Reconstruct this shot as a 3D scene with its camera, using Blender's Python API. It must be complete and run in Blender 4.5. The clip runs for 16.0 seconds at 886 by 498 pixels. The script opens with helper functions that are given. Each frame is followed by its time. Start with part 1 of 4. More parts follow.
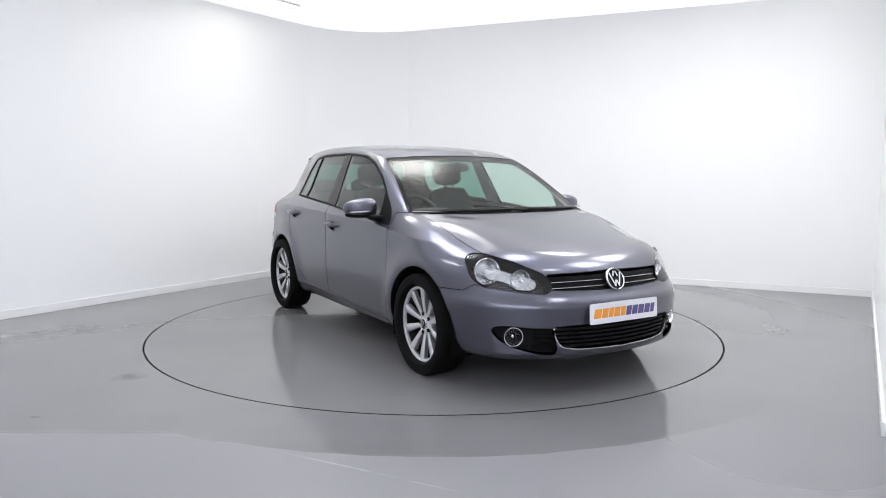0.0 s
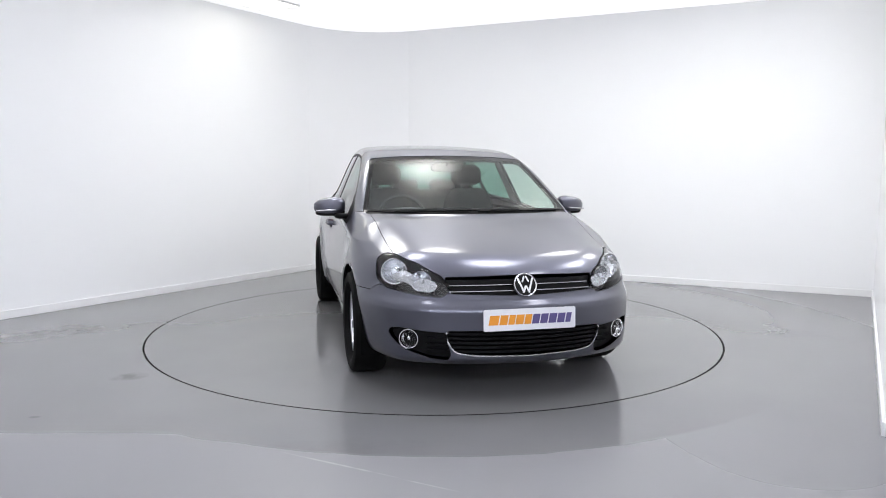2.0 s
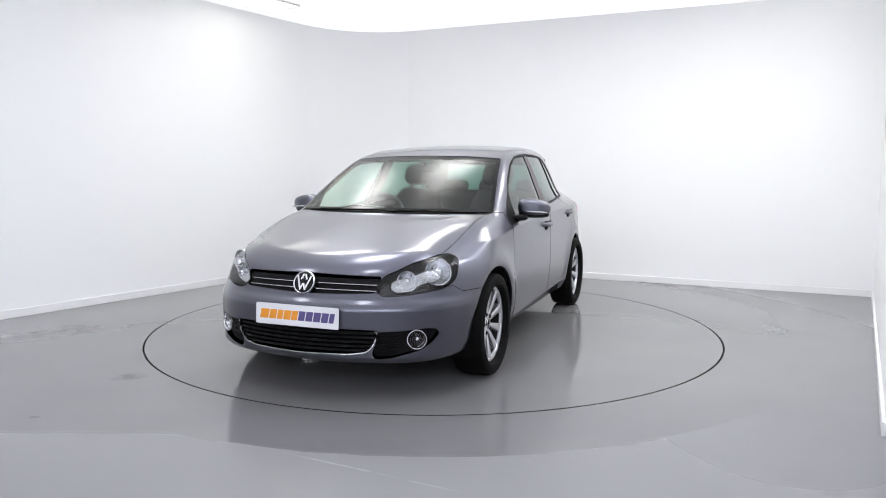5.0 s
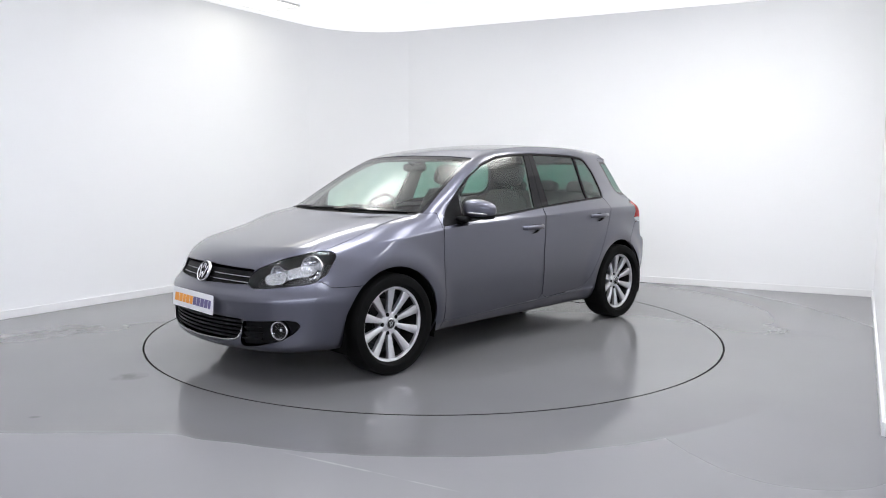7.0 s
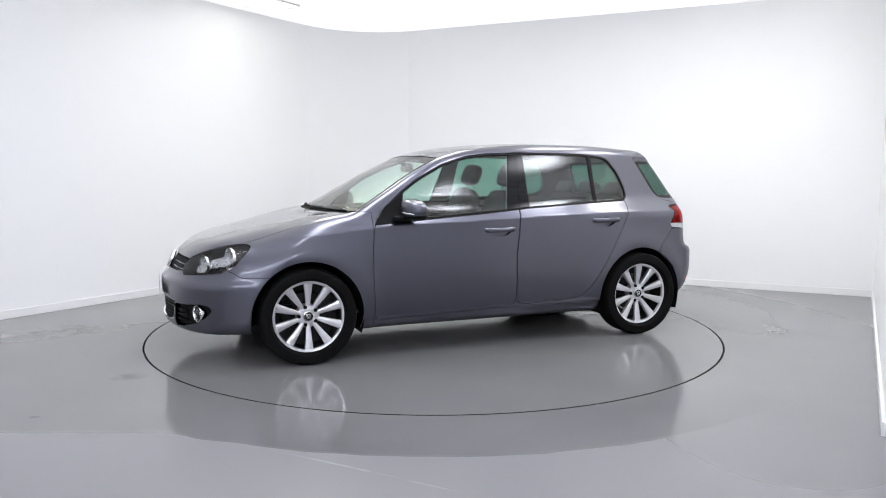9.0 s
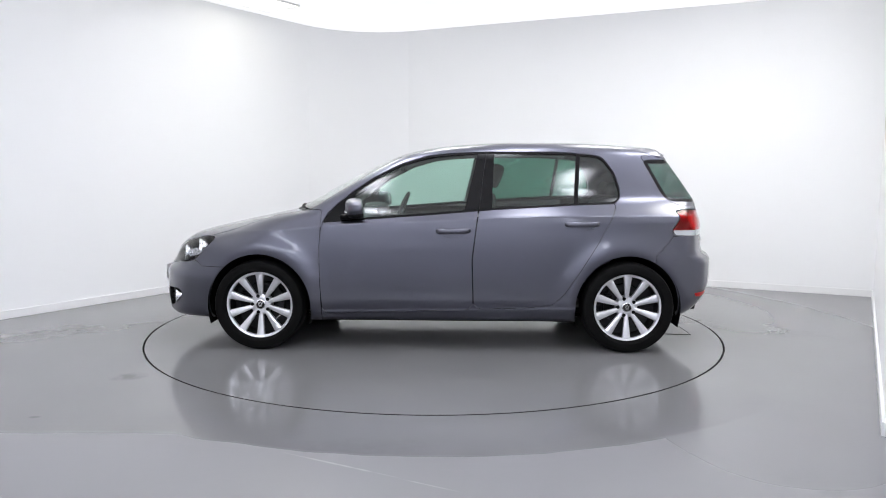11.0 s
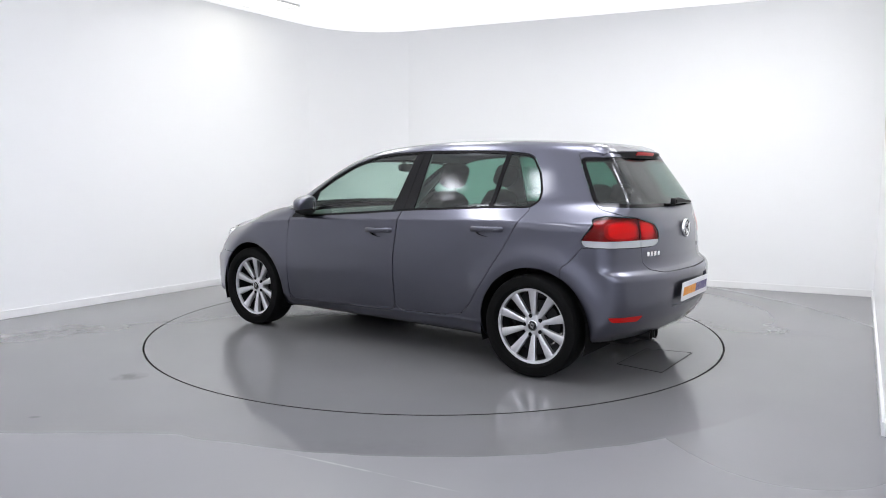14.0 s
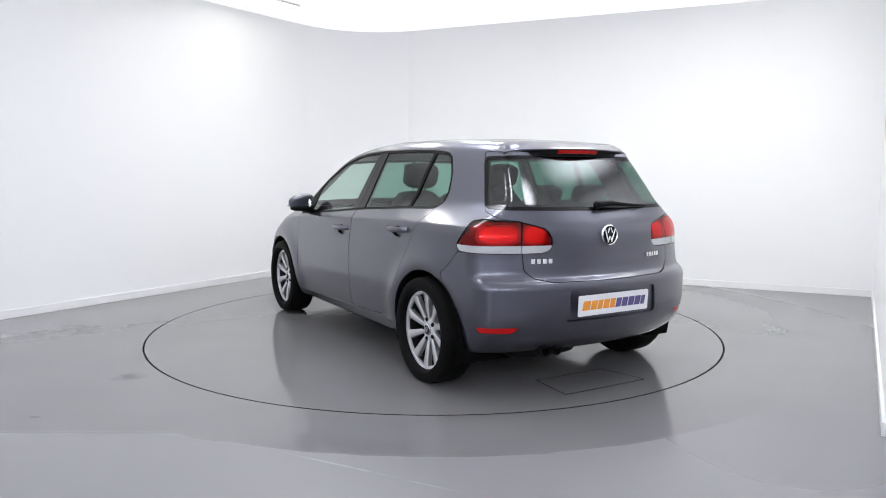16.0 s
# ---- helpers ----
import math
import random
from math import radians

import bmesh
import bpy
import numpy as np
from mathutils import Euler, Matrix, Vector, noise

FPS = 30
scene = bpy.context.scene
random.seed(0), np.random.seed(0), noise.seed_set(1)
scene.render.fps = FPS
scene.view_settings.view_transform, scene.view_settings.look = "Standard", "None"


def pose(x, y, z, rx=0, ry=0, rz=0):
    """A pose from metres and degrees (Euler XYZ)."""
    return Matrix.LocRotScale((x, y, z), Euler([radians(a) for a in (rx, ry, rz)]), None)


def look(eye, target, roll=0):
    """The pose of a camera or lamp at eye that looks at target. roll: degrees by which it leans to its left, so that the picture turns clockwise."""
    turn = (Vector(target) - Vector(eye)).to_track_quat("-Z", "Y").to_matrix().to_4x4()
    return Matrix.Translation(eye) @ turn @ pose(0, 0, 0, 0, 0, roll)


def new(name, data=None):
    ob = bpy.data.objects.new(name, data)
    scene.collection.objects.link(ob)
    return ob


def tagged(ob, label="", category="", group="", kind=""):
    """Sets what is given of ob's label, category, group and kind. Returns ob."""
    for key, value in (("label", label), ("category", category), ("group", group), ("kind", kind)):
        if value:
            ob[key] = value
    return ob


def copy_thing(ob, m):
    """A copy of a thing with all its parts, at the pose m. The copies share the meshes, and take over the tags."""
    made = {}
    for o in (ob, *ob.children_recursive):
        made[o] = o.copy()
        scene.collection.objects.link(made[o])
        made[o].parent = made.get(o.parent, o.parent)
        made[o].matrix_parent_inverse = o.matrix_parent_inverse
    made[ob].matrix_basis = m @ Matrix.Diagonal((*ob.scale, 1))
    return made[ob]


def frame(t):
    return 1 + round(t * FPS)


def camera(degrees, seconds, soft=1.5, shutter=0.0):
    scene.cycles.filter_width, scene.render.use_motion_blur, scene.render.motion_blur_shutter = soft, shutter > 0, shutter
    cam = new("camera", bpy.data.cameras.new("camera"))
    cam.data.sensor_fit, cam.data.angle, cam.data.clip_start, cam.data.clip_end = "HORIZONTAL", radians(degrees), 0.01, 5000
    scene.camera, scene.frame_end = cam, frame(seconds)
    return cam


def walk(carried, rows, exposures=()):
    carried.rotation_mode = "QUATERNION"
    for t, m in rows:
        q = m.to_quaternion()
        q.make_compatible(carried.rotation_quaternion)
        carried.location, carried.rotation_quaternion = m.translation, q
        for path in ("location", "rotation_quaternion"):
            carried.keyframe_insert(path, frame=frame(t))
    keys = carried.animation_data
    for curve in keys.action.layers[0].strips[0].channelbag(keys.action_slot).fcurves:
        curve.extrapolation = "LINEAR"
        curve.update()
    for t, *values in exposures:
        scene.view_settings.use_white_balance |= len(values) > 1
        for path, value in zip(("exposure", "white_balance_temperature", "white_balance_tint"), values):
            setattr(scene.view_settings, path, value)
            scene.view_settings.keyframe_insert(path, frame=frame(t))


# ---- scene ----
EYE = (0.0, -5.853, 1.262)
cam = camera(63.07, 16.0, soft=1.0)
AIM = look(EYE, (EYE[0] + 0.011 * 0.9942, EYE[1] + 0.9942, EYE[2] - 0.1079), 0.21)
walk(cam, [(0.0, AIM), (16.0, AIM)])
scene.view_settings.exposure = 0.87

# turn of the turntable and of the car on it: seconds, heading in degrees
TURN = [(0.0, -59.6), (0.5, -61.65), (1.0, -65.55), (1.5, -70.7), (2.0, -76.6), (2.5, -82.45), (3.0, -88.35), (3.5, -94.2),
        (4.0, -100.15), (4.5, -106.05), (5.0, -111.95), (5.5, -117.85), (6.0, -123.8), (6.5, -129.8), (7.0, -135.8),
        (7.5, -141.5), (8.0, -147.4), (8.5, -153.2), (9.0, -159.05), (9.5, -164.85), (10.0, -170.65), (10.5, -176.4),
        (11.0, -182.1), (11.5, -187.6), (12.0, -193.35), (12.5, -199.15), (13.0, -205.0), (13.5, -210.65), (14.0, -216.55),
        (14.5, -222.35), (15.0, -228.2), (15.5, -234.0), (16.0, -240.0)]
CAR_X, CAR_Y = -0.084, 0.028   # the car's middle on the turntable

# ---- light: closed studio, lit by panels in its ceiling ----
world = bpy.data.worlds.new("studio")
scene.world = world
world.use_nodes = True
world.node_tree.nodes["Background"].inputs[0].default_value = (0.8, 0.85, 1.0, 1)
world.node_tree.nodes["Background"].inputs[1].default_value = 0.02
# ---- materials ----
def material(name, color=(0.5, 0.5, 0.5), rough=0.5, metal=0.0, **more):
    m = bpy.data.materials.new(name)
    m.use_nodes = True
    b = m.node_tree.nodes["Principled BSDF"]
    b.inputs["Base Color"].default_value = (*color, 1)
    b.inputs["Roughness"].default_value = rough
    b.inputs["Metallic"].default_value = metal
    for k, v in more.items():
        key = k.replace("_", " ").title().replace("Ior", "IOR")
        b.inputs[key].default_value = v
    return m


def nodes_of(m):
    return m.node_tree.nodes, m.node_tree.links, m.node_tree.nodes["Principled BSDF"]


def mottle(m, scale, low, high, target="Base Color", detail=6.0, bump=0.0, bump_scale=None, distance=0.002, second=None):
    """Noise in object space between two colours (or two values), at one or two scales, with fine relief."""
    n, l, b = nodes_of(m)
    co = n.new("ShaderNodeTexCoord")
    t = n.new("ShaderNodeTexNoise")
    t.inputs["Scale"].default_value, t.inputs["Detail"].default_value = scale, detail
    l.new(co.outputs["Object"], t.inputs["Vector"])
    out = t.outputs["Fac"]
    if second:
        t2 = n.new("ShaderNodeTexNoise")
        t2.inputs["Scale"].default_value, t2.inputs["Detail"].default_value = second, 4.0
        l.new(co.outputs["Object"], t2.inputs["Vector"])
        mix = n.new("ShaderNodeMath")
        mix.operation = "MULTIPLY_ADD"
        mix.inputs[1].default_value, half = 0.4, n.new("ShaderNodeMath")
        half.operation, half.inputs[1].default_value = "MULTIPLY", 0.6
        l.new(out, half.inputs[0])
        l.new(t2.outputs["Fac"], mix.inputs[0])
        l.new(half.outputs[0], mix.inputs[2])
        out = mix.outputs[0]
    r = n.new("ShaderNodeMapRange")
    r.inputs["From Min"].default_value, r.inputs["From Max"].default_value = 0.2, 0.8
    l.new(out, r.inputs["Value"])
    if target == "Base Color":
        c = n.new("ShaderNodeMix")
        c.data_type = "RGBA"
        c.inputs["A"].default_value, c.inputs["B"].default_value = (*low, 1), (*high, 1)
        l.new(r.outputs["Result"], c.inputs["Factor"])
        l.new(c.outputs["Result"], b.inputs["Base Color"])
    else:
        r.inputs["To Min"].default_value, r.inputs["To Max"].default_value = low, high
        l.new(r.outputs["Result"], b.inputs[target])
    if bump:
        f = n.new("ShaderNodeTexNoise")
        f.inputs["Scale"].default_value = bump_scale or scale * 8
        l.new(co.outputs["Object"], f.inputs["Vector"])
        k = n.new("ShaderNodeBump")
        k.inputs["Strength"].default_value, k.inputs["Distance"].default_value = bump, distance
        l.new(f.outputs["Fac"], k.inputs["Height"])
        l.new(k.outputs["Normal"], b.inputs["Normal"])
    return m


def glass(name, tint, rough=0.0, gloss=0.048):
    """Thin automotive glass: tinted see-through with a clear reflection."""
    m = bpy.data.materials.new(name)
    m.use_nodes = True
    n, l = m.node_tree.nodes, m.node_tree.links
    n.remove(n["Principled BSDF"])
    t, g, w, pw, fr, x = (n.new(k) for k in ("ShaderNodeBsdfTransparent", "ShaderNodeBsdfGlossy", "ShaderNodeLayerWeight", "ShaderNodeMath", "ShaderNodeMath", "ShaderNodeMixShader"))
    t.inputs["Color"].default_value = (*tint, 1)
    g.inputs["Color"].default_value, g.inputs["Roughness"].default_value = (1, 1, 1, 1), rough
    w.inputs["Blend"].default_value = 0.5
    pw.operation, pw.inputs[1].default_value = "POWER", 5.0
    fr.operation, fr.inputs[1].default_value, fr.inputs[2].default_value = "MULTIPLY_ADD", 0.94, gloss
    l.new(w.outputs["Facing"], pw.inputs[0]), l.new(pw.outputs[0], fr.inputs[0]), l.new(fr.outputs[0], x.inputs[0])
    l.new(t.outputs[0], x.inputs[1]), l.new(g.outputs[0], x.inputs[2])
    l.new(x.outputs[0], n["Material Output"].inputs[0])
    return m


def glow(name, color, strength, fade=0.0):
    """A surface that gives off light; fade: how far a lamp's diffuser dims from its middle to its edge."""
    m = bpy.data.materials.new(name)
    m.use_nodes = True
    n, l = m.node_tree.nodes, m.node_tree.links
    n.remove(n["Principled BSDF"])
    e = n.new("ShaderNodeEmission")
    e.inputs[0].default_value, e.inputs[1].default_value = (*color, 1), strength
    if fade:
        co, mp, g, r = (n.new(k) for k in ("ShaderNodeTexCoord", "ShaderNodeMapping", "ShaderNodeTexGradient", "ShaderNodeMapRange"))
        g.gradient_type = "SPHERICAL"
        mp.inputs["Location"].default_value, mp.inputs["Scale"].default_value = (-1, -1, 0), (2, 2, 0)
        r.inputs["To Min"].default_value, r.inputs["To Max"].default_value = strength * (1 - fade), strength
        r.interpolation_type = "SMOOTHSTEP"
        l.new(co.outputs["Generated"], mp.inputs[0]), l.new(mp.outputs[0], g.inputs[0])
        l.new(g.outputs["Fac"], r.inputs["Value"]), l.new(r.outputs[0], e.inputs[1])
    l.new(e.outputs[0], n["Material Output"].inputs[0])
    return m


M_WALL = mottle(material("white_wall_paint", (0.80, 0.80, 0.80), 0.75), 0.7, (0.845, 0.85, 0.855), (0.865, 0.868, 0.87), bump=0.08, bump_scale=220)
# the ceiling is no lamp; its even emission is added to brighten it
M_CEIL = material("white_ceiling_added_glow", (0.82, 0.82, 0.82), 0.8)
M_CEIL.node_tree.nodes["Principled BSDF"].inputs["Emission Color"].default_value = (0.96, 0.968, 1.0, 1)
M_CEIL.node_tree.nodes["Principled BSDF"].inputs["Emission Strength"].default_value = 0.34
M_SKIRT = material("white_gloss_skirting", (0.82, 0.82, 0.82), 0.3)
M_FLOOR = mottle(material("grey_resin_floor", (0.22, 0.22, 0.225), 0.2, specular_ior_level=0.5), 0.8, (0.158, 0.158, 0.163), (0.190, 0.188, 0.189), detail=3.0)
M_FLOOR.node_tree.nodes["Principled BSDF"].inputs["Roughness"].default_value = 0.115


def stain(m, x, y, sx, sy, turn, depth, tone=(0.07, 0.068, 0.066, 1)):
    """A dull smudge of its own shape on the floor."""
    n, l, b = nodes_of(m)
    old = b.inputs["Base Color"].links[0].from_socket
    co, mp, g, t, k, r, mix = (n.new(q) for q in ("ShaderNodeTexCoord", "ShaderNodeMapping", "ShaderNodeTexGradient", "ShaderNodeTexNoise", "ShaderNodeMath", "ShaderNodeMapRange", "ShaderNodeMix"))
    mp.vector_type = "TEXTURE"
    mp.inputs["Location"].default_value, mp.inputs["Rotation"].default_value, mp.inputs["Scale"].default_value = (x, y, 0), (0, 0, radians(turn)), (sx, sy, 1)
    g.gradient_type, t.inputs["Scale"].default_value, t.inputs["Detail"].default_value = "SPHERICAL", 14.0, 6.0
    k.operation, r.inputs["From Min"].default_value, r.inputs["From Max"].default_value = "MULTIPLY", 0.12, 0.42
    r.inputs["To Max"].default_value = depth
    mix.data_type, mix.inputs["B"].default_value = "RGBA", tone
    l.new(co.outputs["Object"], mp.inputs[0]), l.new(mp.outputs[0], g.inputs[0]), l.new(co.outputs["Object"], t.inputs["Vector"])
    l.new(g.outputs["Fac"], k.inputs[0]), l.new(t.outputs["Fac"], k.inputs[1]), l.new(k.outputs[0], r.inputs["Value"])
    l.new(r.outputs[0], mix.inputs["Factor"]), l.new(old, mix.inputs["A"]), l.new(mix.outputs["Result"], b.inputs["Base Color"])


def dull_edge(m):
    """Beyond the polished ring round the turntable, towards the camera, the floor's coat is dull and a little paler."""
    n, l, b = nodes_of(m)
    old = b.inputs["Base Color"].links[0].from_socket
    co, sep, ln, wob = (n.new(q) for q in ("ShaderNodeTexCoord", "ShaderNodeSeparateXYZ", "ShaderNodeVectorMath", "ShaderNodeTexNoise"))
    ln.operation = "LENGTH"
    wob.inputs["Scale"].default_value = 2.5
    l.new(co.outputs["Object"], sep.inputs[0]), l.new(co.outputs["Object"], ln.inputs[0]), l.new(co.outputs["Object"], wob.inputs["Vector"])

    def ramp(value, a, b_, lo=0.0, hi=1.0):
        r = n.new("ShaderNodeMapRange")
        r.interpolation_type = "SMOOTHSTEP"
        for key, v in (("From Min", a), ("From Max", b_), ("To Min", lo), ("To Max", hi)):
            r.inputs[key].default_value = v
        l.new(value, r.inputs["Value"])
        return r.outputs["Result"]

    def calc(op, p, q):
        k = n.new("ShaderNodeMath")
        k.operation = op
        for i, v in enumerate((p, q)):
            if isinstance(v, float):
                k.inputs[i].default_value = v
            else:
                l.new(v, k.inputs[i])
        return k.outputs[0]
    wave = calc("MULTIPLY", calc("SUBTRACT", wob.outputs["Fac"], 0.5), 0.07)
    reach = calc("ADD", ln.outputs["Value"], wave)
    worn = ramp(sep.outputs["X"], 0.6, 2.0)
    ring = calc("ADD", calc("MULTIPLY", ramp(reach, 2.745, 2.785), calc("SUBTRACT", 1.0, worn)), calc("MULTIPLY", ramp(reach, 2.25, 4.2), worn))
    limit = ramp(sep.outputs["X"], -0.4, 1.2, -2.46, 4.0)
    front = ramp(calc("SUBTRACT", calc("ADD", limit, wave), sep.outputs["Y"]), -0.03, 0.05)
    mask = calc("MULTIPLY", ring, front)
    mix = n.new("ShaderNodeMix")
    mix.data_type, mix.inputs["B"].default_value = "RGBA", (0.220, 0.218, 0.227, 1)
    l.new(mask, mix.inputs["Factor"]), l.new(old, mix.inputs["A"]), l.new(mix.outputs["Result"], b.inputs["Base Color"])
    l.new(ramp(mask, 0.0, 1.0, 0.115, 0.30), b.inputs["Roughness"])


M_DECK = M_FLOOR.copy()
M_DECK.name = "grey_resin_deck"
for place_ in ((-1.873, -1.522, 0.16, 0.13, 20, 0.55), (-2.64, -0.20, 0.30, 0.16, 30, 0.4), (-3.0, -0.45, 0.5, 0.22, 40, 0.3), (-2.05, -2.25, 0.05, 0.03, 0, 0.5), (2.6, -0.2, 0.9, 0.35, -30, 0.18), (-0.6, -2.75, 0.9, 0.25, 10, 0.15)):
    stain(M_FLOOR, *place_)
dull_edge(M_FLOOR)
for place_ in ((-0.42, -2.85, 0.42, 0.012, -27, 0.8), (-0.02, -3.06, 0.20, 0.009, -27, 0.6)):   # a pale scratch in the dull coat
    stain(M_FLOOR, *place_, tone=(0.36, 0.36, 0.36, 1))
M_PIT = material("dark_gap", (0.015, 0.015, 0.015), 0.9)
M_PANEL = glow("ceiling_panel_light", (0.935, 0.95, 1.045), 11.0, 0.95)
M_PANEL_WARM = glow("warm_ceiling_panel_light", (0.99, 0.985, 0.965), 9.0, 0.95)
M_PANEL_CLEAR = glow("clear_ceiling_panel_light", (1.0, 0.99, 0.90), 2.0, 0.3)
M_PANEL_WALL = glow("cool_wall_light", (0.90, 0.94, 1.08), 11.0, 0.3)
M_FRAME = material("white_metal_frame", (0.8, 0.8, 0.8), 0.4)
M_PAINT = material("metallic_grey_paint", (0.092, 0.094, 0.122), 0.38, 1.0, coat_weight=1.0, coat_roughness=0.11)
M_BLACK = material("black_plastic", (0.005, 0.005, 0.0055), 0.5, specular_ior_level=0.10)
M_GLOSS = material("black_gloss", (0.004, 0.004, 0.005), 0.10, specular_ior_level=0.25)
M_RUBBER = material("tyre_rubber", (0.0045, 0.0045, 0.0045), 0.7, specular_ior_level=0.09)
M_ALLOY = material("silver_alloy", (0.68, 0.68, 0.70), 0.30, 0.8, coat_weight=0.5)
M_CHROME = material("chrome", (0.8, 0.8, 0.82), 0.08, 1.0)
M_SCREEN = glass("windscreen_glass", (0.80, 0.90, 0.85), 0.22, 0.034)
M_LINER = material("dark_liner", (0.003, 0.003, 0.003), 0.95, specular_ior_level=0.1)
M_SIDE = glass("side_glass", (0.62, 0.79, 0.72), 0.10, 0.06)
M_TINT = glass("privacy_glass", (0.22, 0.42, 0.35), 0.10, 0.065)
M_REARGLASS = glass("rear_glass", (0.17, 0.34, 0.29), 0.10, 0.065)
M_CLEAR = glass("clear_lens", (0.97, 0.975, 0.98), 0.0, 0.03)
M_CLEARGLASS = material("frosted_bulb", (0.75, 0.77, 0.8), 0.15, 0.5)
M_HOUSING = material("lamp_housing", (0.012, 0.012, 0.013), 0.35, 0.0)
M_RED = material("red_reflector", (0.48, 0.004, 0.004), 0.3, specular_ior_level=0.25)
M_LAMPBACK = material("lamp_backing", (0.10, 0.02, 0.02), 0.4)
M_REDLENS = glass("red_lens", (0.80, 0.010, 0.010), 0.05, 0.02)
M_WHITELENS = material("white_lens", (0.50, 0.50, 0.515), 0.18, 0.4, coat_weight=1.0)
# pale colour that stands in for the glow behind the red lens
M_REDGLOW = material("red_glow_core_paint", (0.98, 0.95, 0.9), 0.2, 0.3, coat_weight=1.0)
M_PLATE = material("white_plate", (0.80, 0.80, 0.82), 0.35)
M_ORANGE = material("orange_print", (0.85, 0.33, 0.03), 0.4)
M_PURPLE = material("purple_print", (0.10, 0.08, 0.22), 0.4)
M_SEAT = mottle(material("dark_seat_fabric", (0.03, 0.03, 0.032), 0.9), 30.0, (0.022, 0.022, 0.024), (0.04, 0.04, 0.042))
M_DASH = mottle(material("dark_dashboard", (0.03, 0.03, 0.032), 0.6), 60.0, (0.024, 0.024, 0.026), (0.034, 0.034, 0.036), bump=0.1, bump_scale=500)
M_MIRROR = material("mirror_glass", (0.9, 0.9, 0.9), 0.01, 1.0)
M_HEADLINER = mottle(material("light_roof_lining", (0.27, 0.27, 0.265), 0.9), 20.0, (0.25, 0.25, 0.245), (0.29, 0.29, 0.285), bump=0.1, bump_scale=400)
M_BARREL = material("dark_wheel_barrel", (0.022, 0.022, 0.023), 0.45, 0.5)
M_BOWL = material("silvered_bowl", (0.86, 0.87, 0.89), 0.18, 0.9, coat_weight=0.5)
M_BRIDGE = mottle(material("silvered_reflector", (0.42, 0.43, 0.45), 0.25, 0.95), 40.0, 0.16, 0.34, "Roughness", bump=0.5, bump_scale=45, distance=0.006)
M_FOGBOWL = material("smoked_bowl", (0.45, 0.45, 0.46), 0.12, 1.0)
M_PLAINWALL = mottle(material("plain_painted_wall", (0.66, 0.66, 0.665), 0.8), 0.9, (0.64, 0.64, 0.645), (0.68, 0.68, 0.683), bump=0.06, bump_scale=200)
# mid and dim steps of the glow painted into the tail lights
M_REDHALO = material("red_glow_halo_paint", (0.42, 0.36, 0.34), 0.3, 0.2)
M_REDDIM = material("red_glow_surround_paint", (0.16, 0.08, 0.08), 0.35, 0.2)
M_DARKTRIM = mottle(material("dark_pillar_trim", (0.03, 0.03, 0.031), 0.85), 20.0, (0.026, 0.026, 0.027), (0.036, 0.036, 0.037), bump=0.1, bump_scale=400)
M_SATIN = material("satin_chrome", (0.50, 0.50, 0.52), 0.22, 1.0)
# ---- building helpers ----
def part(name, bm, mat, parent=None, label="", smooth=40):
    """Links a bmesh as one mesh object under a thing or a part."""
    me = bpy.data.meshes.new(name)
    bmesh.ops.recalc_face_normals(bm, faces=bm.faces[:])
    bm.to_mesh(me)
    bm.free()
    for m in (mat if isinstance(mat, (list, tuple)) else [mat]):
        me.materials.append(m)
    me.shade_smooth()
    me.set_sharp_from_angle(angle=radians(smooth))
    ob = new(name, me)
    ob.parent = parent
    return tagged(ob, label=label)


def prism(outline, z0, z1, bevel=0.0, m=None):
    """A flat outline (x, y) raised from z0 to z1."""
    bm = bmesh.new()
    vs = [bm.verts.new((x, y, z0)) for x, y in outline]
    f = bm.faces.new(vs)
    r = bmesh.ops.extrude_face_region(bm, geom=[f])
    bmesh.ops.translate(bm, vec=(0, 0, z1 - z0), verts=[v for v in r["geom"] if isinstance(v, bmesh.types.BMVert)])
    if bevel:
        bmesh.ops.bevel(bm, geom=bm.edges[:], offset=bevel, segments=2, affect="EDGES", clamp_overlap=True)
    if m is not None:
        bm.transform(m)
    return bm


def box(sx, sy, sz, at=(0, 0, 0), bevel=0.0, segments=2, m=None):
    bm = bmesh.new()
    bmesh.ops.create_cube(bm, size=1)
    bm.transform(Matrix.Diagonal((sx, sy, sz, 1)))
    if bevel:
        bmesh.ops.bevel(bm, geom=bm.edges[:], offset=bevel, segments=segments, affect="EDGES", clamp_overlap=True)
    bm.transform((m if m is not None else Matrix()) if m is not None else Matrix.Translation(at))
    return bm


def lathe(profile, steps=64, closed=False, m=None):
    """A profile of (radius, along) turned round the y axis; along grows towards +y."""
    bm = bmesh.new()
    rings = []
    for i in range(steps):
        a = 2 * math.pi * i / steps
        rings.append([bm.verts.new((r * math.cos(a), h, r * math.sin(a))) for r, h in profile])
    n = len(profile)
    for i in range(steps):
        p, q = rings[i], rings[(i + 1) % steps]
        for j in range(n if closed else n - 1):
            k = (j + 1) % n
            bm.faces.new((p[j], p[k], q[k], q[j]))
    bmesh.ops.remove_doubles(bm, verts=bm.verts[:], dist=1e-5)
    if m is not None:
        bm.transform(m)
    return bm


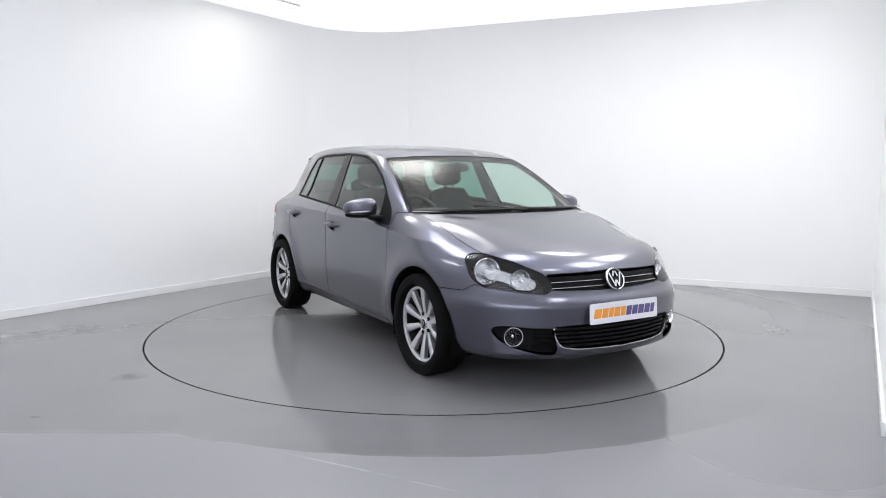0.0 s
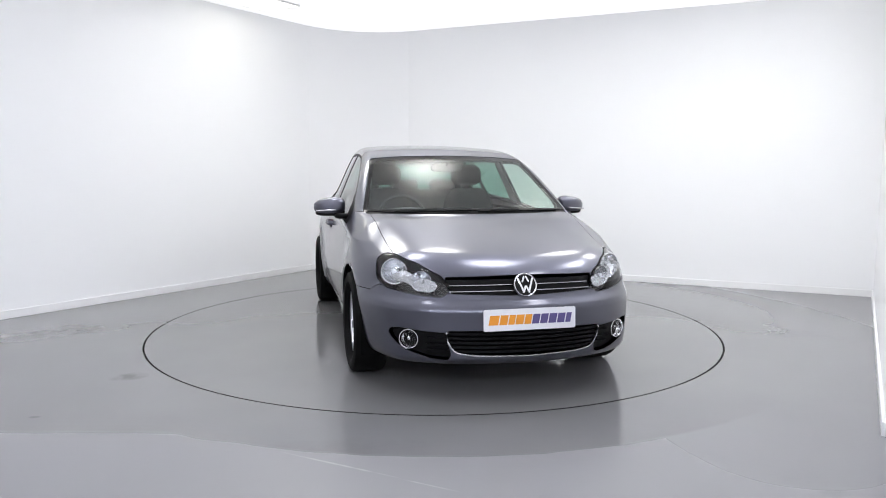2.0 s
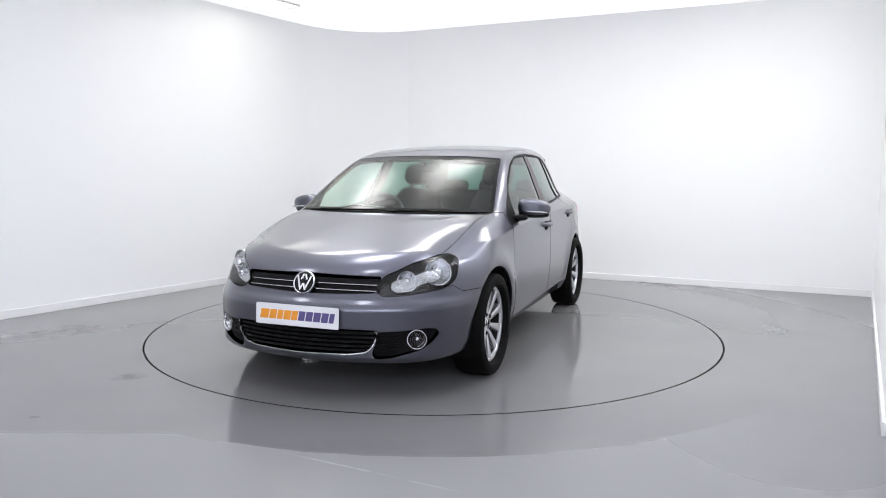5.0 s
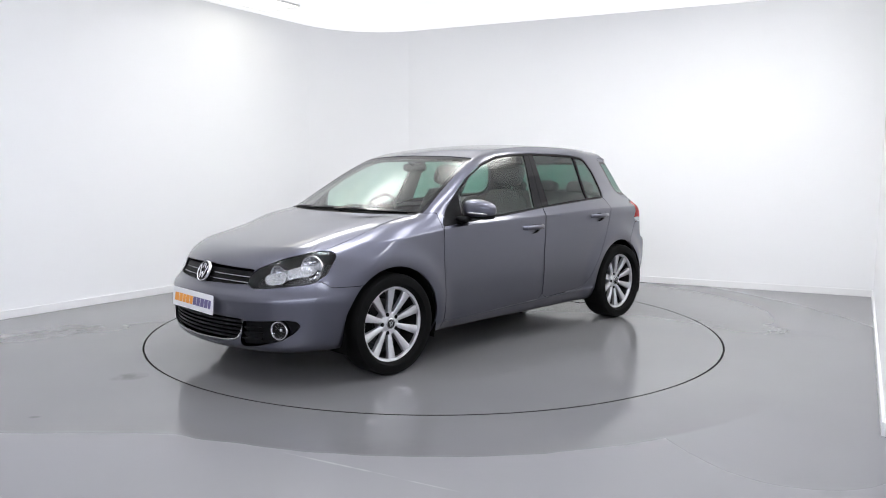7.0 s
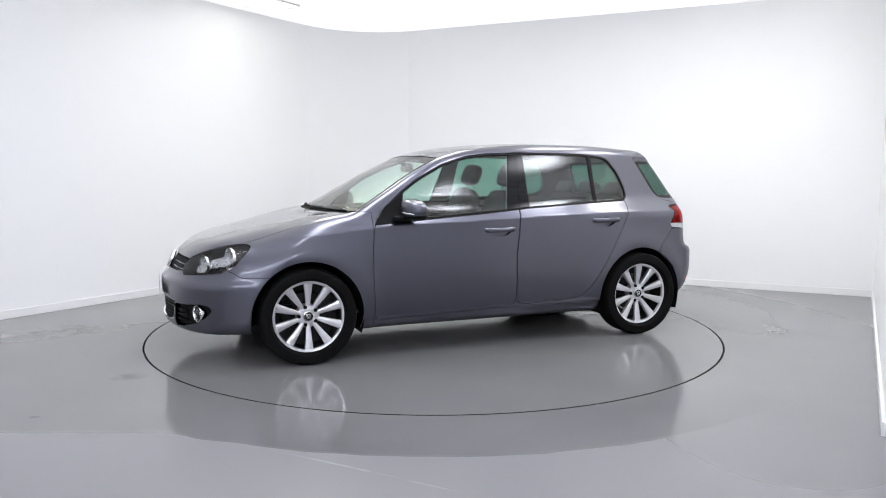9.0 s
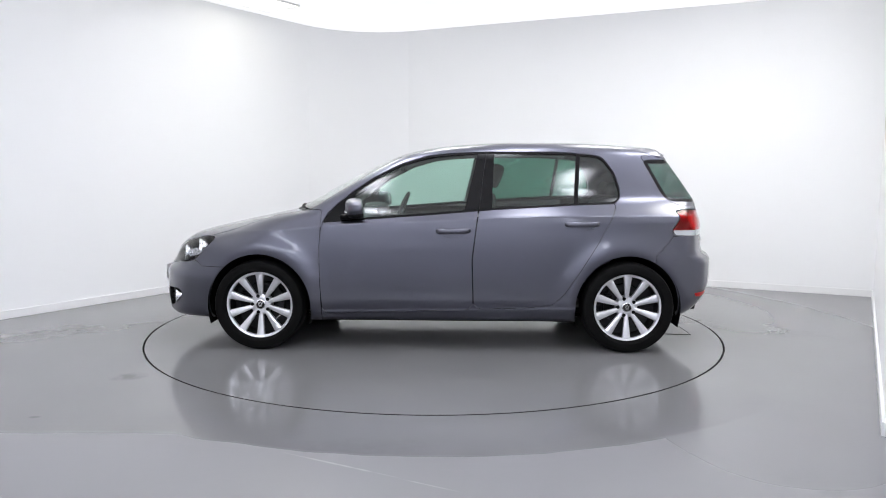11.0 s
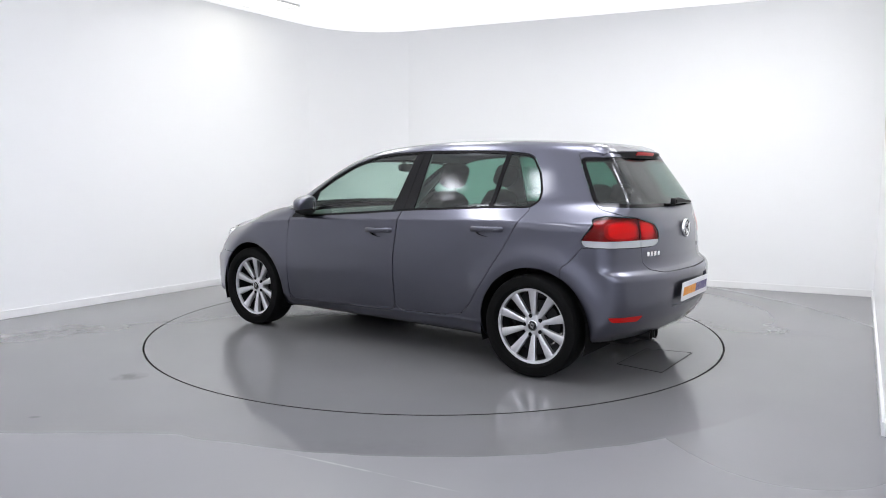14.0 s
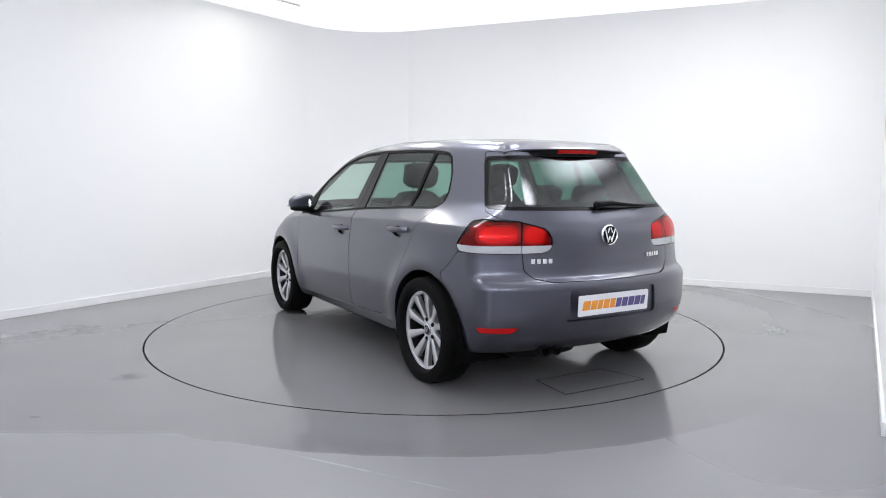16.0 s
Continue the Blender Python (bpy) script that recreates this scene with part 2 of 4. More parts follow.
def tube(path, radius, sides=10, closed=False, flat=1.0, m=None):
    """A rod along a path of points; flat squeezes it along z."""
    bm = bmesh.new()
    path = [Vector(p) for p in path]
    n = len(path)
    rings = []
    for i, p in enumerate(path):
        a = path[(i - 1) % n] if closed or i else p
        b = path[(i + 1) % n] if closed or i < n - 1 else p
        d = (b - a).normalized()
        u = d.cross(Vector((0, 0, 1)) if abs(d.z) < 0.95 else Vector((1, 0, 0))).normalized()
        v = u.cross(d).normalized()
        r = radius[i] if isinstance(radius, (list, tuple)) else radius
        rings.append([bm.verts.new(p + u * r * math.cos(2 * math.pi * k / sides) + v * r * flat * math.sin(2 * math.pi * k / sides)) for k in range(sides)])
    for i in range(n if closed else n - 1):
        p, q = rings[i], rings[(i + 1) % n]
        for k in range(sides):
            bm.faces.new((p[k], p[(k + 1) % sides], q[(k + 1) % sides], q[k]))
    if not closed:
        bm.faces.new(rings[0][::-1]), bm.faces.new(rings[-1])
    if m is not None:
        bm.transform(m)
    return bm


def join(*bms):
    out = bms[0]
    for b in bms[1:]:
        me = bpy.data.meshes.new("tmp")
        b.to_mesh(me)
        out.from_mesh(me)
        bpy.data.meshes.remove(me)
        b.free()
    return out


# ---- the studio ----
ROOM_TOP = 3.03


def wall(name, path, label, thick=0.12, top=ROOM_TOP, mat=None, base=0.0, out=1.0):
    """An upright sheet of that thickness along a path of floor points; its face is on the path, its body to the path's left."""
    bm = bmesh.new()
    p = [Vector((x, y, 0)) for x, y in path]
    outer = []
    for i, q in enumerate(p):
        a = (p[i] - p[i - 1]).normalized() if i else (p[1] - p[0]).normalized()
        b = (p[i + 1] - p[i]).normalized() if i < len(p) - 1 else a
        d = (a + b).normalized()
        nrm = Vector((-d.y, d.x, 0)) * out
        outer.append(q + nrm * thick / max(0.5, d.dot(a)))
    rows = []
    for q, o in zip(p, outer):
        rows.append([bm.verts.new((q.x, q.y, base)), bm.verts.new((q.x, q.y, top)), bm.verts.new((o.x, o.y, top)), bm.verts.new((o.x, o.y, base))])
    for r, s in zip(rows, rows[1:]):
        for k in range(4):
            bm.faces.new((r[k], r[(k + 1) % 4], s[(k + 1) % 4], s[k]))
    bm.faces.new(rows[0]), bm.faces.new(rows[-1][::-1])
    ob = part(name, bm, mat or M_WALL, smooth=25)
    return tagged(ob, label=label, category="wall", kind="structure")


ua = Vector((0.5563, 0.8310))     # along the long wall, away from the camera
ub = Vector((0.9043, -0.4269))    # along the back wall
corner = Vector((-1.114, 3.975))
left_end, right_end = corner - ua * 10.2, Vector((4.454, 1.345))
bend_a, bend_b = corner - ua * 0.85, corner + ub * 0.85
bend = []
for i in range(17):
    t = i / 16
    bend.append(tuple((1 - t) ** 2 * bend_a + 2 * t * (1 - t) * (corner * 0.80 + (bend_a + bend_b) * 0.10) + t * t * bend_b))
side_end = Vector((2.16, -2.53))
wall("wall_long", [tuple(left_end), tuple(bend_a)], "plain white painted studio wall")
wall("wall_corner", bend, "rounded white painted corner of the studio")
wall("wall_back", [tuple(bend_b), tuple(right_end)], "plain white painted back wall of the studio")
wall("wall_side", [tuple(right_end), tuple(side_end)], "short white painted side wall of the studio")
wall("wall_return", [tuple(side_end), (3.6, -3.4), (3.6, -8.6), (left_end.x, -8.6), tuple(left_end)], "plain grey painted wall behind the turntable", mat=M_PLAINWALL)
for nm, path in (("baseboard_long", [tuple(left_end), tuple(bend_a)]), ("baseboard_corner", bend), ("baseboard_back", [tuple(bend_b), tuple(right_end)]),
                 ("baseboard_side", [tuple(right_end), tuple(side_end)])):
    ob = wall(nm, path, "white painted skirting board along the wall", thick=0.016, top=0.07, mat=M_SKIRT, base=0.001, out=-1.0)
    tagged(ob, category="skirting board")

ob = part("ceiling", prism([(-9, -9), (6, -9), (6, 6), (-9, 6)], ROOM_TOP, ROOM_TOP + 0.12), M_CEIL)
tagged(ob, "plain white studio ceiling with a faint glow added", "ceiling", kind="structure")

RING = 2.216
bm = bmesh.new()
N = 160
inner = [bm.verts.new(((RING + 0.013) * math.cos(2 * math.pi * i / N), (RING + 0.013) * math.sin(2 * math.pi * i / N), 0)) for i in range(N)]
mid = [bm.verts.new((3.4 * math.cos(2 * math.pi * i / N), 3.4 * math.sin(2 * math.pi * i / N), 0)) for i in range(N)]
far = [bm.verts.new((14 * math.cos(2 * math.pi * i / N), 14 * math.sin(2 * math.pi * i / N), 0)) for i in range(N)]
low = [bm.verts.new((v.co.x, v.co.y, -0.05)) for v in inner]
for i in range(N):
    j = (i + 1) % N
    for p, q in ((low, inner), (inner, mid), (mid, far)):
        bm.faces.new((p[i], p[j], q[j], q[i])).material_index = 1 if p is low else 0
bm.faces.new(low).material_index = 1
ob = part("floor", bm, [M_FLOOR, M_PIT])
tagged(ob, "polished grey resin studio floor with faint scuffs", "floor", kind="structure")

table = new("turntable")
tagged(table, "round grey resin turntable flush with the studio floor", "turntable")
deck = lathe([(0.0, -0.04), (RING, -0.04), (RING, -0.0005), (RING - 0.0005, 0.0), (0.0, 0.0)], 160, m=pose(0, 0, 0, 90))
deck.normal_update()
for f in deck.faces:
    f.material_index = 0 if abs(f.normal.z) > 0.9 else 1
part("deck", deck, [M_DECK, M_PIT], table)


def ceiling_light(x, y, turn, sx, sy, lit):
    thing = new("ceiling_light")
    tagged(thing, "white framed rectangular light panel in the ceiling, lit", "ceiling light", "ceiling lights")
    fr = join(box(sx, 0.012, 0.02, (0, sy / 2, 0), 0.002), box(sx, 0.012, 0.02, (0, -sy / 2, 0), 0.002),
              box(0.012, sy - 0.012, 0.02, (sx / 2, 0, 0), 0.002), box(0.012, sy - 0.012, 0.02, (-sx / 2, 0, 0), 0.002))
    part("frame", fr, M_FRAME, thing)
    part("diffuser", box(sx - 0.013, sy - 0.013, 0.012, (0, 0, 0.003), 0.001), lit, thing)
    thing.matrix_basis = pose(x, y, ROOM_TOP - 0.011, 0, 0, turn)
    return thing
COOL_LIGHTS = [(-0.75, -0.75), (0.75, -1.15), (2.45, -0.95)]
WARM_LIGHTS = [(-1.25, 0.95), (-0.02, 0.80), (1.75, 0.45), (2.75, 0.20)]
SMALL_LIGHTS = [(-2.3, -1.75), (-0.9, -2.45), (1.75, -2.3)]
for lit, spots, sx, sy in ((M_PANEL, COOL_LIGHTS, 1.5, 1.0), (M_PANEL_WARM, WARM_LIGHTS, 1.5, 1.0), (M_PANEL, SMALL_LIGHTS, 0.9, 0.6)):
    first = ceiling_light(*spots[0], 56, sx, sy, lit)
    for x, y in spots[1:]:
        copy_thing(first, pose(x, y, ROOM_TOP - 0.011, 0, 0, 56))
ceiling_light(-1.92, 1.93, 56, 0.9, 0.5, M_PANEL_CLEAR)
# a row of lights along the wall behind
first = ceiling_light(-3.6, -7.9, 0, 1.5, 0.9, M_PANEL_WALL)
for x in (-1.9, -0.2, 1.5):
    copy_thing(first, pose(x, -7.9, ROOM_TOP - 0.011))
# ---- the car's outer skin as a smooth field (car space: x forward, y to its left, z up; origin midway between the axles) ----
def spline(xs, ys):
    """Monotone-safe cubic through knots (x rising), straight beyond the ends."""
    xs, ys = np.array(xs, float), np.array(ys, float)
    d = np.diff(ys) / np.diff(xs)
    m = np.empty_like(ys)
    m[0], m[-1] = d[0], d[-1]
    a, b = d[:-1], d[1:]
    m[1:-1] = np.where(a * b > 0, 2 * a * b / np.where(a + b == 0, 1, a + b), 0) * 0.5 + 0.25 * (a + b) * (a * b > 0)

    def f(x):
        x = np.asarray(x, float)
        i = np.clip(np.searchsorted(xs, x) - 1, 0, len(xs) - 2)
        h = xs[i + 1] - xs[i]
        s = (x - xs[i]) / h
        sc = np.clip(s, 0, 1)
        y = (ys[i] * (1 + 2 * sc) * (1 - sc) ** 2 + m[i] * h * sc * (1 - sc) ** 2
             + ys[i + 1] * sc * sc * (3 - 2 * sc) + m[i + 1] * h * sc * sc * (sc - 1))
        return y + np.where(s < 0, m[i] * h * s, 0) + np.where(s > 1, m[i + 1] * h * (s - 1), 0)
    return f


def smax(a, b, k):
    return np.maximum(a, b) + np.maximum(k - np.abs(a - b), 0) ** 2 / (4 * k)


def step(a, b, x):
    s = np.clip((x - a) / (b - a), 0, 1)
    return s * s * (3 - 2 * s)


width_low = spline([0.12, 0.20, 0.30, 0.40, 0.55, 0.70, 0.80, 0.875, 0.900, 0.907, 0.93, 0.97, 1.02, 1.10, 1.20, 1.30, 1.40, 1.5],
                   [0.735, 0.788, 0.836, 0.855, 0.866, 0.865, 0.859, 0.853, 0.8495, 0.8445, 0.827, 0.801, 0.775, 0.743, 0.700, 0.654, 0.601, 0.532])
plan = spline([-2.1, -1.9, -1.6, -1.3, -1.0, -0.6, 0.4, 0.9, 1.2, 1.45, 1.7, 1.9, 2.2],
              [0.106, 0.088, 0.058, 0.031, 0.016, 0.009, 0.005, 0.005, 0.008, 0.018, 0.038, 0.063, 0.102])
plan_cab = spline([-1.9, -1.6, -1.25, -0.9, -0.5, 0.0, 0.5, 0.9, 1.4],
                  [0.227, 0.156, 0.084, 0.038, 0.007, -0.007, -0.004, 0.014, 0.043])
bonnet_top = spline([1.00, 1.20, 1.34, 1.58, 1.83, 1.97, 2.05, 2.12, 2.2],
                    [0.967, 0.949, 0.923, 0.872, 0.811, 0.768, 0.738, 0.695, 0.634])
cabin_top = spline([-2.0, -1.65, -1.47, -1.31, -1.11, -0.91, -0.70, -0.50, -0.30, -0.09, 0.12, 0.33, 0.55, 0.80, 1.08, 1.3],
                   [1.379, 1.428, 1.445, 1.458, 1.471, 1.478, 1.480, 1.480, 1.472, 1.457, 1.432, 1.383, 1.292, 1.164, 1.010, 0.889])
nose = spline([0.12, 0.17, 0.21, 0.25, 0.32, 0.42, 0.50, 0.53, 0.57, 0.63, 0.68, 0.72, 0.80, 0.95],
              [2.012, 2.100, 2.142, 2.156, 2.161, 2.167, 2.169, 2.160, 2.125, 2.093, 2.067, 2.039, 1.963, 1.771])
tail = spline([0.15, 0.22, 0.27, 0.32, 0.40, 0.50, 0.62, 0.655, 0.685, 0.76, 0.90, 0.97, 1.04, 1.20, 1.33, 1.42],
              [-1.735, -1.832, -1.893, -1.948, -1.998, -2.019, -2.020, -2.005, -1.964, -1.946, -1.936, -1.910, -1.859, -1.746, -1.653, -1.591])
SHAPE = [0.184, 0.079, 0.090, -0.005, -0.008, 0.356, 0.671, 0.250, 0.240, -0.249, 1.233, 0.337]   # bows across the car
HUB_X, HUB_Z = 1.289, 0.317


def skin(x, y, z):
    """Below zero inside the car's outer skin."""
    ay = np.sqrt(y * y + 1e-5)
    crease = 0.905 + 0.055 * step(0.9, -1.3, x) - 0.07 * step(0.5, 1.5, x)
    w = width_low(z - (crease - 0.905) * step(0.55, 0.85, z) * (1 - step(0.95, 1.15, z)))
    cab = step(0.90, 1.10, z)
    w = w - plan(x) * (1 - cab) - (plan_cab(x)) * cab
    for hx in (HUB_X, -HUB_X):
        r = np.hypot(x - hx, z - HUB_Z)
        w = w + 0.020 * np.exp(-((r - 0.40) / 0.085) ** 2) * (z < 0.95)
    w = w + 0.006 * np.exp(-((z - 0.268 - 0.03 * step(0.8, -0.9, x)) / 0.012) ** 2) * step(-1.0, -0.85, x) * step(0.95, 0.8, x)
    side = (ay - w) * 0.95
    top_b = z - (bonnet_top(x + SHAPE[3] * y * y) - SHAPE[4] * y * y - SHAPE[11] * y ** 4 * step(1.0, 1.7, x) + 0.006 * np.exp(-((ay - 0.56) / 0.12) ** 2) * step(2.1, 1.7, x))
    top_c = (z - (cabin_top(x + SHAPE[0] * y * y * step(-0.2, 0.9, x)) - (SHAPE[1] + (SHAPE[2] - SHAPE[1]) * step(-0.1, 0.7, x)) * y * y)) * (1 - 0.18 * step(0.2, 0.6, x))
    top = -smax(-top_b, -top_c, 0.03)
    front = x - (nose(z) - SHAPE[5] * y * y - SHAPE[6] * y ** 6)
    up = step(0.95, 1.08, z)
    rear = (tail(z) + SHAPE[7] * y * y + SHAPE[8] * y ** 6 + up * (SHAPE[9] * y * y + SHAPE[10] * y ** 6)) - x
    k = 0.055 + 0.055 * step(0.85, 1.2, x)
    f = smax(side, top, k)
    f = smax(f, front * 0.9, 0.07)
    f = smax(f, rear * 0.9, 0.05)
    base = 0.195 + 0.05 * step(-1.2, -1.7, x) + 0.015 * step(1.2, 1.8, x)
    return smax(f, base - z, 0.045)


def skin_slope(p, e=1e-3):
    x, y, z = p.T
    return np.stack([skin(x + e, y, z) - skin(x - e, y, z), skin(x, y + e, z) - skin(x, y - e, z),
                     skin(x, y, z + e) - skin(x, y, z - e)], 1) / (2 * e)


def surface(cell):
    """The zero level of skin() as points and triangles (surface nets, then pulled onto the level)."""
    lo = np.array([-2.10, -0.98, 0.14])
    n = np.ceil((np.array([2.26, 0.98, 1.56]) - lo) / cell).astype(int) + 1
    ax = [lo[i] + cell * np.arange(n[i]) for i in range(3)]
    val = np.empty(n)
    for i in range(n[0]):
        yy, zz = np.meshgrid(ax[1], ax[2], indexing="ij")
        val[i] = skin(np.full_like(yy, ax[0][i]), yy, zz)
    neg = val < 0
    count = np.zeros(n - 1)
    mean = np.zeros((*(n - 1), 3))
    corners = [(i, j, k) for i in (0, 1) for j in (0, 1) for k in (0, 1)]

    def cut(a, i, j, k):
        return a[i:a.shape[0] - 1 + i, j:a.shape[1] - 1 + j, k:a.shape[2] - 1 + k]
    for a in range(3):
        for c in corners:
            if c[a]:
                continue
            d = list(c)
            d[a] = 1
            va, vb = cut(val, *c), cut(val, *d)
            cross = (va < 0) != (vb < 0)
            s = np.where(cross, va / np.where(va == vb, 1, va - vb), 0)
            count += cross
            for b in range(3):
                mean[..., b] += np.where(cross, c[b] + (s if b == a else 0), 0)
    live = count > 0
    index = -np.ones(n - 1, int)
    index[live] = np.arange(live.sum())
    at = np.argwhere(live)
    pts = lo + cell * (at + mean[live] / count[live][:, None])
    tris = []
    for a in range(3):
        b, c = (a + 1) % 3, (a + 2) % 3
        sl0, sl1 = [slice(1, -1)] * 3, [slice(1, -1)] * 3
        sl0[a], sl1[a] = slice(0, -1), slice(1, None)
        cross = neg[tuple(sl0)] != neg[tuple(sl1)]
        e = np.argwhere(cross)
        off = np.array([1, 1, 1])
        off[a] = 0
        e = e + off
        flip = neg[tuple(e.T)]

        def cellat(db, dc):
            q = e.copy()
            q[:, b] += db
            q[:, c] += dc
            return index[tuple(q.T)]
        q = np.stack([cellat(-1, -1), cellat(0, -1), cellat(0, 0), cellat(-1, 0)], 1)
        q[~flip] = q[~flip][:, ::-1]
        tris += [q[:, [0, 1, 2]], q[:, [0, 2, 3]]]
    tris = np.concatenate(tris)
    tris = tris[(tris >= 0).all(1)]
    for _ in range(5):
        g = skin_slope(pts)
        pts = pts - np.clip(skin(*pts.T) / np.maximum((g * g).sum(1), 1e-3), -cell, cell)[:, None] * g
    return pts, tris


def refine(mesh, pick):
    """Cuts each triangle that pick() takes into four, with the new points pulled onto the skin."""
    pts, tris = mesh
    chosen = pick(pts[tris].mean(1))
    keep, t = tris[~chosen], tris[chosen]
    e = np.sort(np.concatenate([t[:, [0, 1]], t[:, [1, 2]], t[:, [2, 0]]]), 1)
    uniq, inv = np.unique(e, axis=0, return_inverse=True)
    inv = inv.reshape(-1)
    mid = pts[uniq].mean(1)
    for _ in range(2):
        g = skin_slope(mid)
        mid = mid - np.clip(skin(*mid.T) / np.maximum((g * g).sum(1), 1e-3), -0.01, 0.01)[:, None] * g
    n, m = len(pts), len(t)
    a, b, c = n + inv[:m], n + inv[m:2 * m], n + inv[2 * m:]
    fine = [np.stack(q, 1) for q in ((t[:, 0], a, c), (a, t[:, 1], b), (c, b, t[:, 2]), (a, b, c))]
    return np.concatenate([pts, mid]), np.concatenate([keep] + fine)


def band(mesh, f, lo, hi):
    """The strip of a mesh where f lies between lo and hi."""
    mesh = split(mesh, f(*mesh[0].T) - hi)[0]
    return split(mesh, lo - f(*mesh[0].T))[0]


def inside(x, y, corners):
    """Signed distance to a closed outline, below zero inside it."""
    c = np.array(corners, float)
    d = np.full(x.shape, 1e9)
    odd = np.zeros(x.shape, bool)
    for (ax_, ay_), (bx, by) in zip(c, np.roll(c, -1, 0)):
        ex, ey = bx - ax_, by - ay_
        t = np.clip(((x - ax_) * ex + (y - ay_) * ey) / (ex * ex + ey * ey + 1e-12), 0, 1)
        d = np.minimum(d, np.hypot(x - ax_ - t * ex, y - ay_ - t * ey))
        hit = ((ay_ > y) != (by > y)) & (x < ex * (y - ay_) / (ey if ey else 1e-12) + ax_)
        odd ^= hit
    return np.where(odd, -d, d)


def split(mesh, s):
    """Cuts a triangle mesh along s = 0: the part below zero and the part above."""
    pts, tris = mesh
    s = np.where(np.abs(s) < 1e-7, 1e-7, s)
    neg = s < 0
    k = neg[tris].sum(1)
    ins, outs = [tris[k == 3]], [tris[k == 0]]
    extra, made = [], {}

    def mid(a, b):
        key = (a, b) if a < b else (b, a)
        if key not in made:
            t = s[a] / (s[a] - s[b])
            made[key] = len(pts) + len(extra)
            extra.append(pts[a] + t * (pts[b] - pts[a]))
        return made[key]
    ti, to = [], []
    for tri in tris[(k == 1) | (k == 2)]:
        tri = tri.tolist()
        one = neg[tri].sum() == 1
        i = next(j for j in range(3) if neg[tri[j]] == one)
        a, b, c = tri[i], tri[(i + 1) % 3], tri[(i + 2) % 3]
        ab, ac = mid(a, b), mid(a, c)
        lone, pair = (ti, to) if one else (to, ti)
        lone.append((a, ab, ac))
        pair.extend([(ab, b, c), (ab, c, ac)])
    allp = np.concatenate([pts, np.array(extra).reshape(-1, 3)])

    def pack(lists, more):
        t = np.concatenate(lists + [np.array(more, int).reshape(-1, 3)])
        used, inv = np.unique(t, return_inverse=True)
        return allp[used], inv.reshape(-1, 3)
    return pack(ins, ti), pack(outs, to)
# ---- the car ----
car = new("car")
tagged(car, "metallic grey five-door hatchback with alloy wheels on the turntable", "car")
SHIFT = Vector((CAR_X, CAR_Y, 0))


def fit(name, bm, mat, label="", parent=None, smooth=40):
    ob = part(name, bm, mat, parent or car, label, smooth)
    if parent is None:
        ob.location = SHIFT
    return ob


def panel(name, mesh, mat, label="", lift=0.0, depth=0.014, parent=None, normals=None):
    """A cut piece of the skin as a sheet with turned-in edges."""
    pts, tris = mesh
    if len(tris) == 0:
        return None
    nrm = skin_slope(pts)
    nrm /= np.maximum(np.linalg.norm(nrm, axis=1), 1e-9)[:, None]
    top = pts + nrm * lift
    e = np.concatenate([tris[:, [0, 1]], tris[:, [1, 2]], tris[:, [2, 0]]])
    both = set(map(tuple, e.tolist()))
    rim = np.array([q for q in e.tolist() if (q[1], q[0]) not in both], int).reshape(-1, 2)
    faces = [tuple(t) for t in tris.tolist()]
    vs, ns = [top], [nrm]
    if depth and len(rim):
        a, b = rim.T
        d = pts[b] - pts[a]
        side = np.cross(d, nrm[a] + nrm[b])
        side /= np.maximum(np.linalg.norm(side, axis=1), 1e-9)[:, None]
        n0, m = len(pts), len(rim)
        vs += [top[a], top[b], top[b] - nrm[b] * depth, top[a] - nrm[a] * depth]
        ns += [side] * 4
        i = np.arange(m)
        faces += [tuple(q) for q in np.stack([n0 + i, n0 + 3 * m + i, n0 + 2 * m + i, n0 + m + i], 1).tolist()]
    me = bpy.data.meshes.new(name)
    me.from_pydata(np.concatenate(vs).tolist(), [], faces)
    me.materials.append(mat)
    me.shade_smooth()
    me.normals_split_custom_set_from_vertices(np.concatenate(ns).tolist())
    ob = new(name, me)
    ob.parent = parent or car
    if parent is None:
        ob.location = SHIFT
    return tagged(ob, label=label)


GAP = 0.0020


def take(rest, s, gap=GAP):
    """Cuts the region s < 0 out of the rest, with a shut line between them."""
    s0 = s(*rest[0].T)
    piece, other = split(rest, s0 + gap)
    _, other = split(other, s(*other[0].T) - gap)
    return piece, other


def side_region(corners, sign, reach=0.40):
    return lambda x, y, z: np.maximum(inside(x, z, corners), reach - sign * y)


def end_region(corners, sign, reach):
    """A region seen along x: corners (y, z), at the front (sign 1) or the rear (-1) beyond reach."""
    return lambda x, y, z: np.maximum(inside(y, z, corners), reach - sign * x)


def rounded(corners, r=0.03, n=5):
    """Rounds an outline's corners."""
    out = []
    c = [Vector(p) for p in corners]
    for i, p in enumerate(c):
        a, b = c[i - 1] - p, c[(i + 1) % len(c)] - p
        k = min(r, a.length * 0.45, b.length * 0.45)
        s, e = p + a.normalized() * k, p + b.normalized() * k
        for j in range(n + 1):
            t = j / n
            out.append(tuple((1 - t) ** 2 * s + 2 * t * (1 - t) * p + t * t * e))
    return out


def flip(corners):
    return [(-a, b) for a, b in corners]


skin_mesh = refine(surface(0.0185), lambda c: (c[:, 0] > 1.45) | (c[:, 0] < -1.42) | (c[:, 2] < 0.40) | ((np.abs(c[:, 2] - 0.90) < 0.07) & (np.abs(c[:, 1]) > 0.7)))
rest = skin_mesh
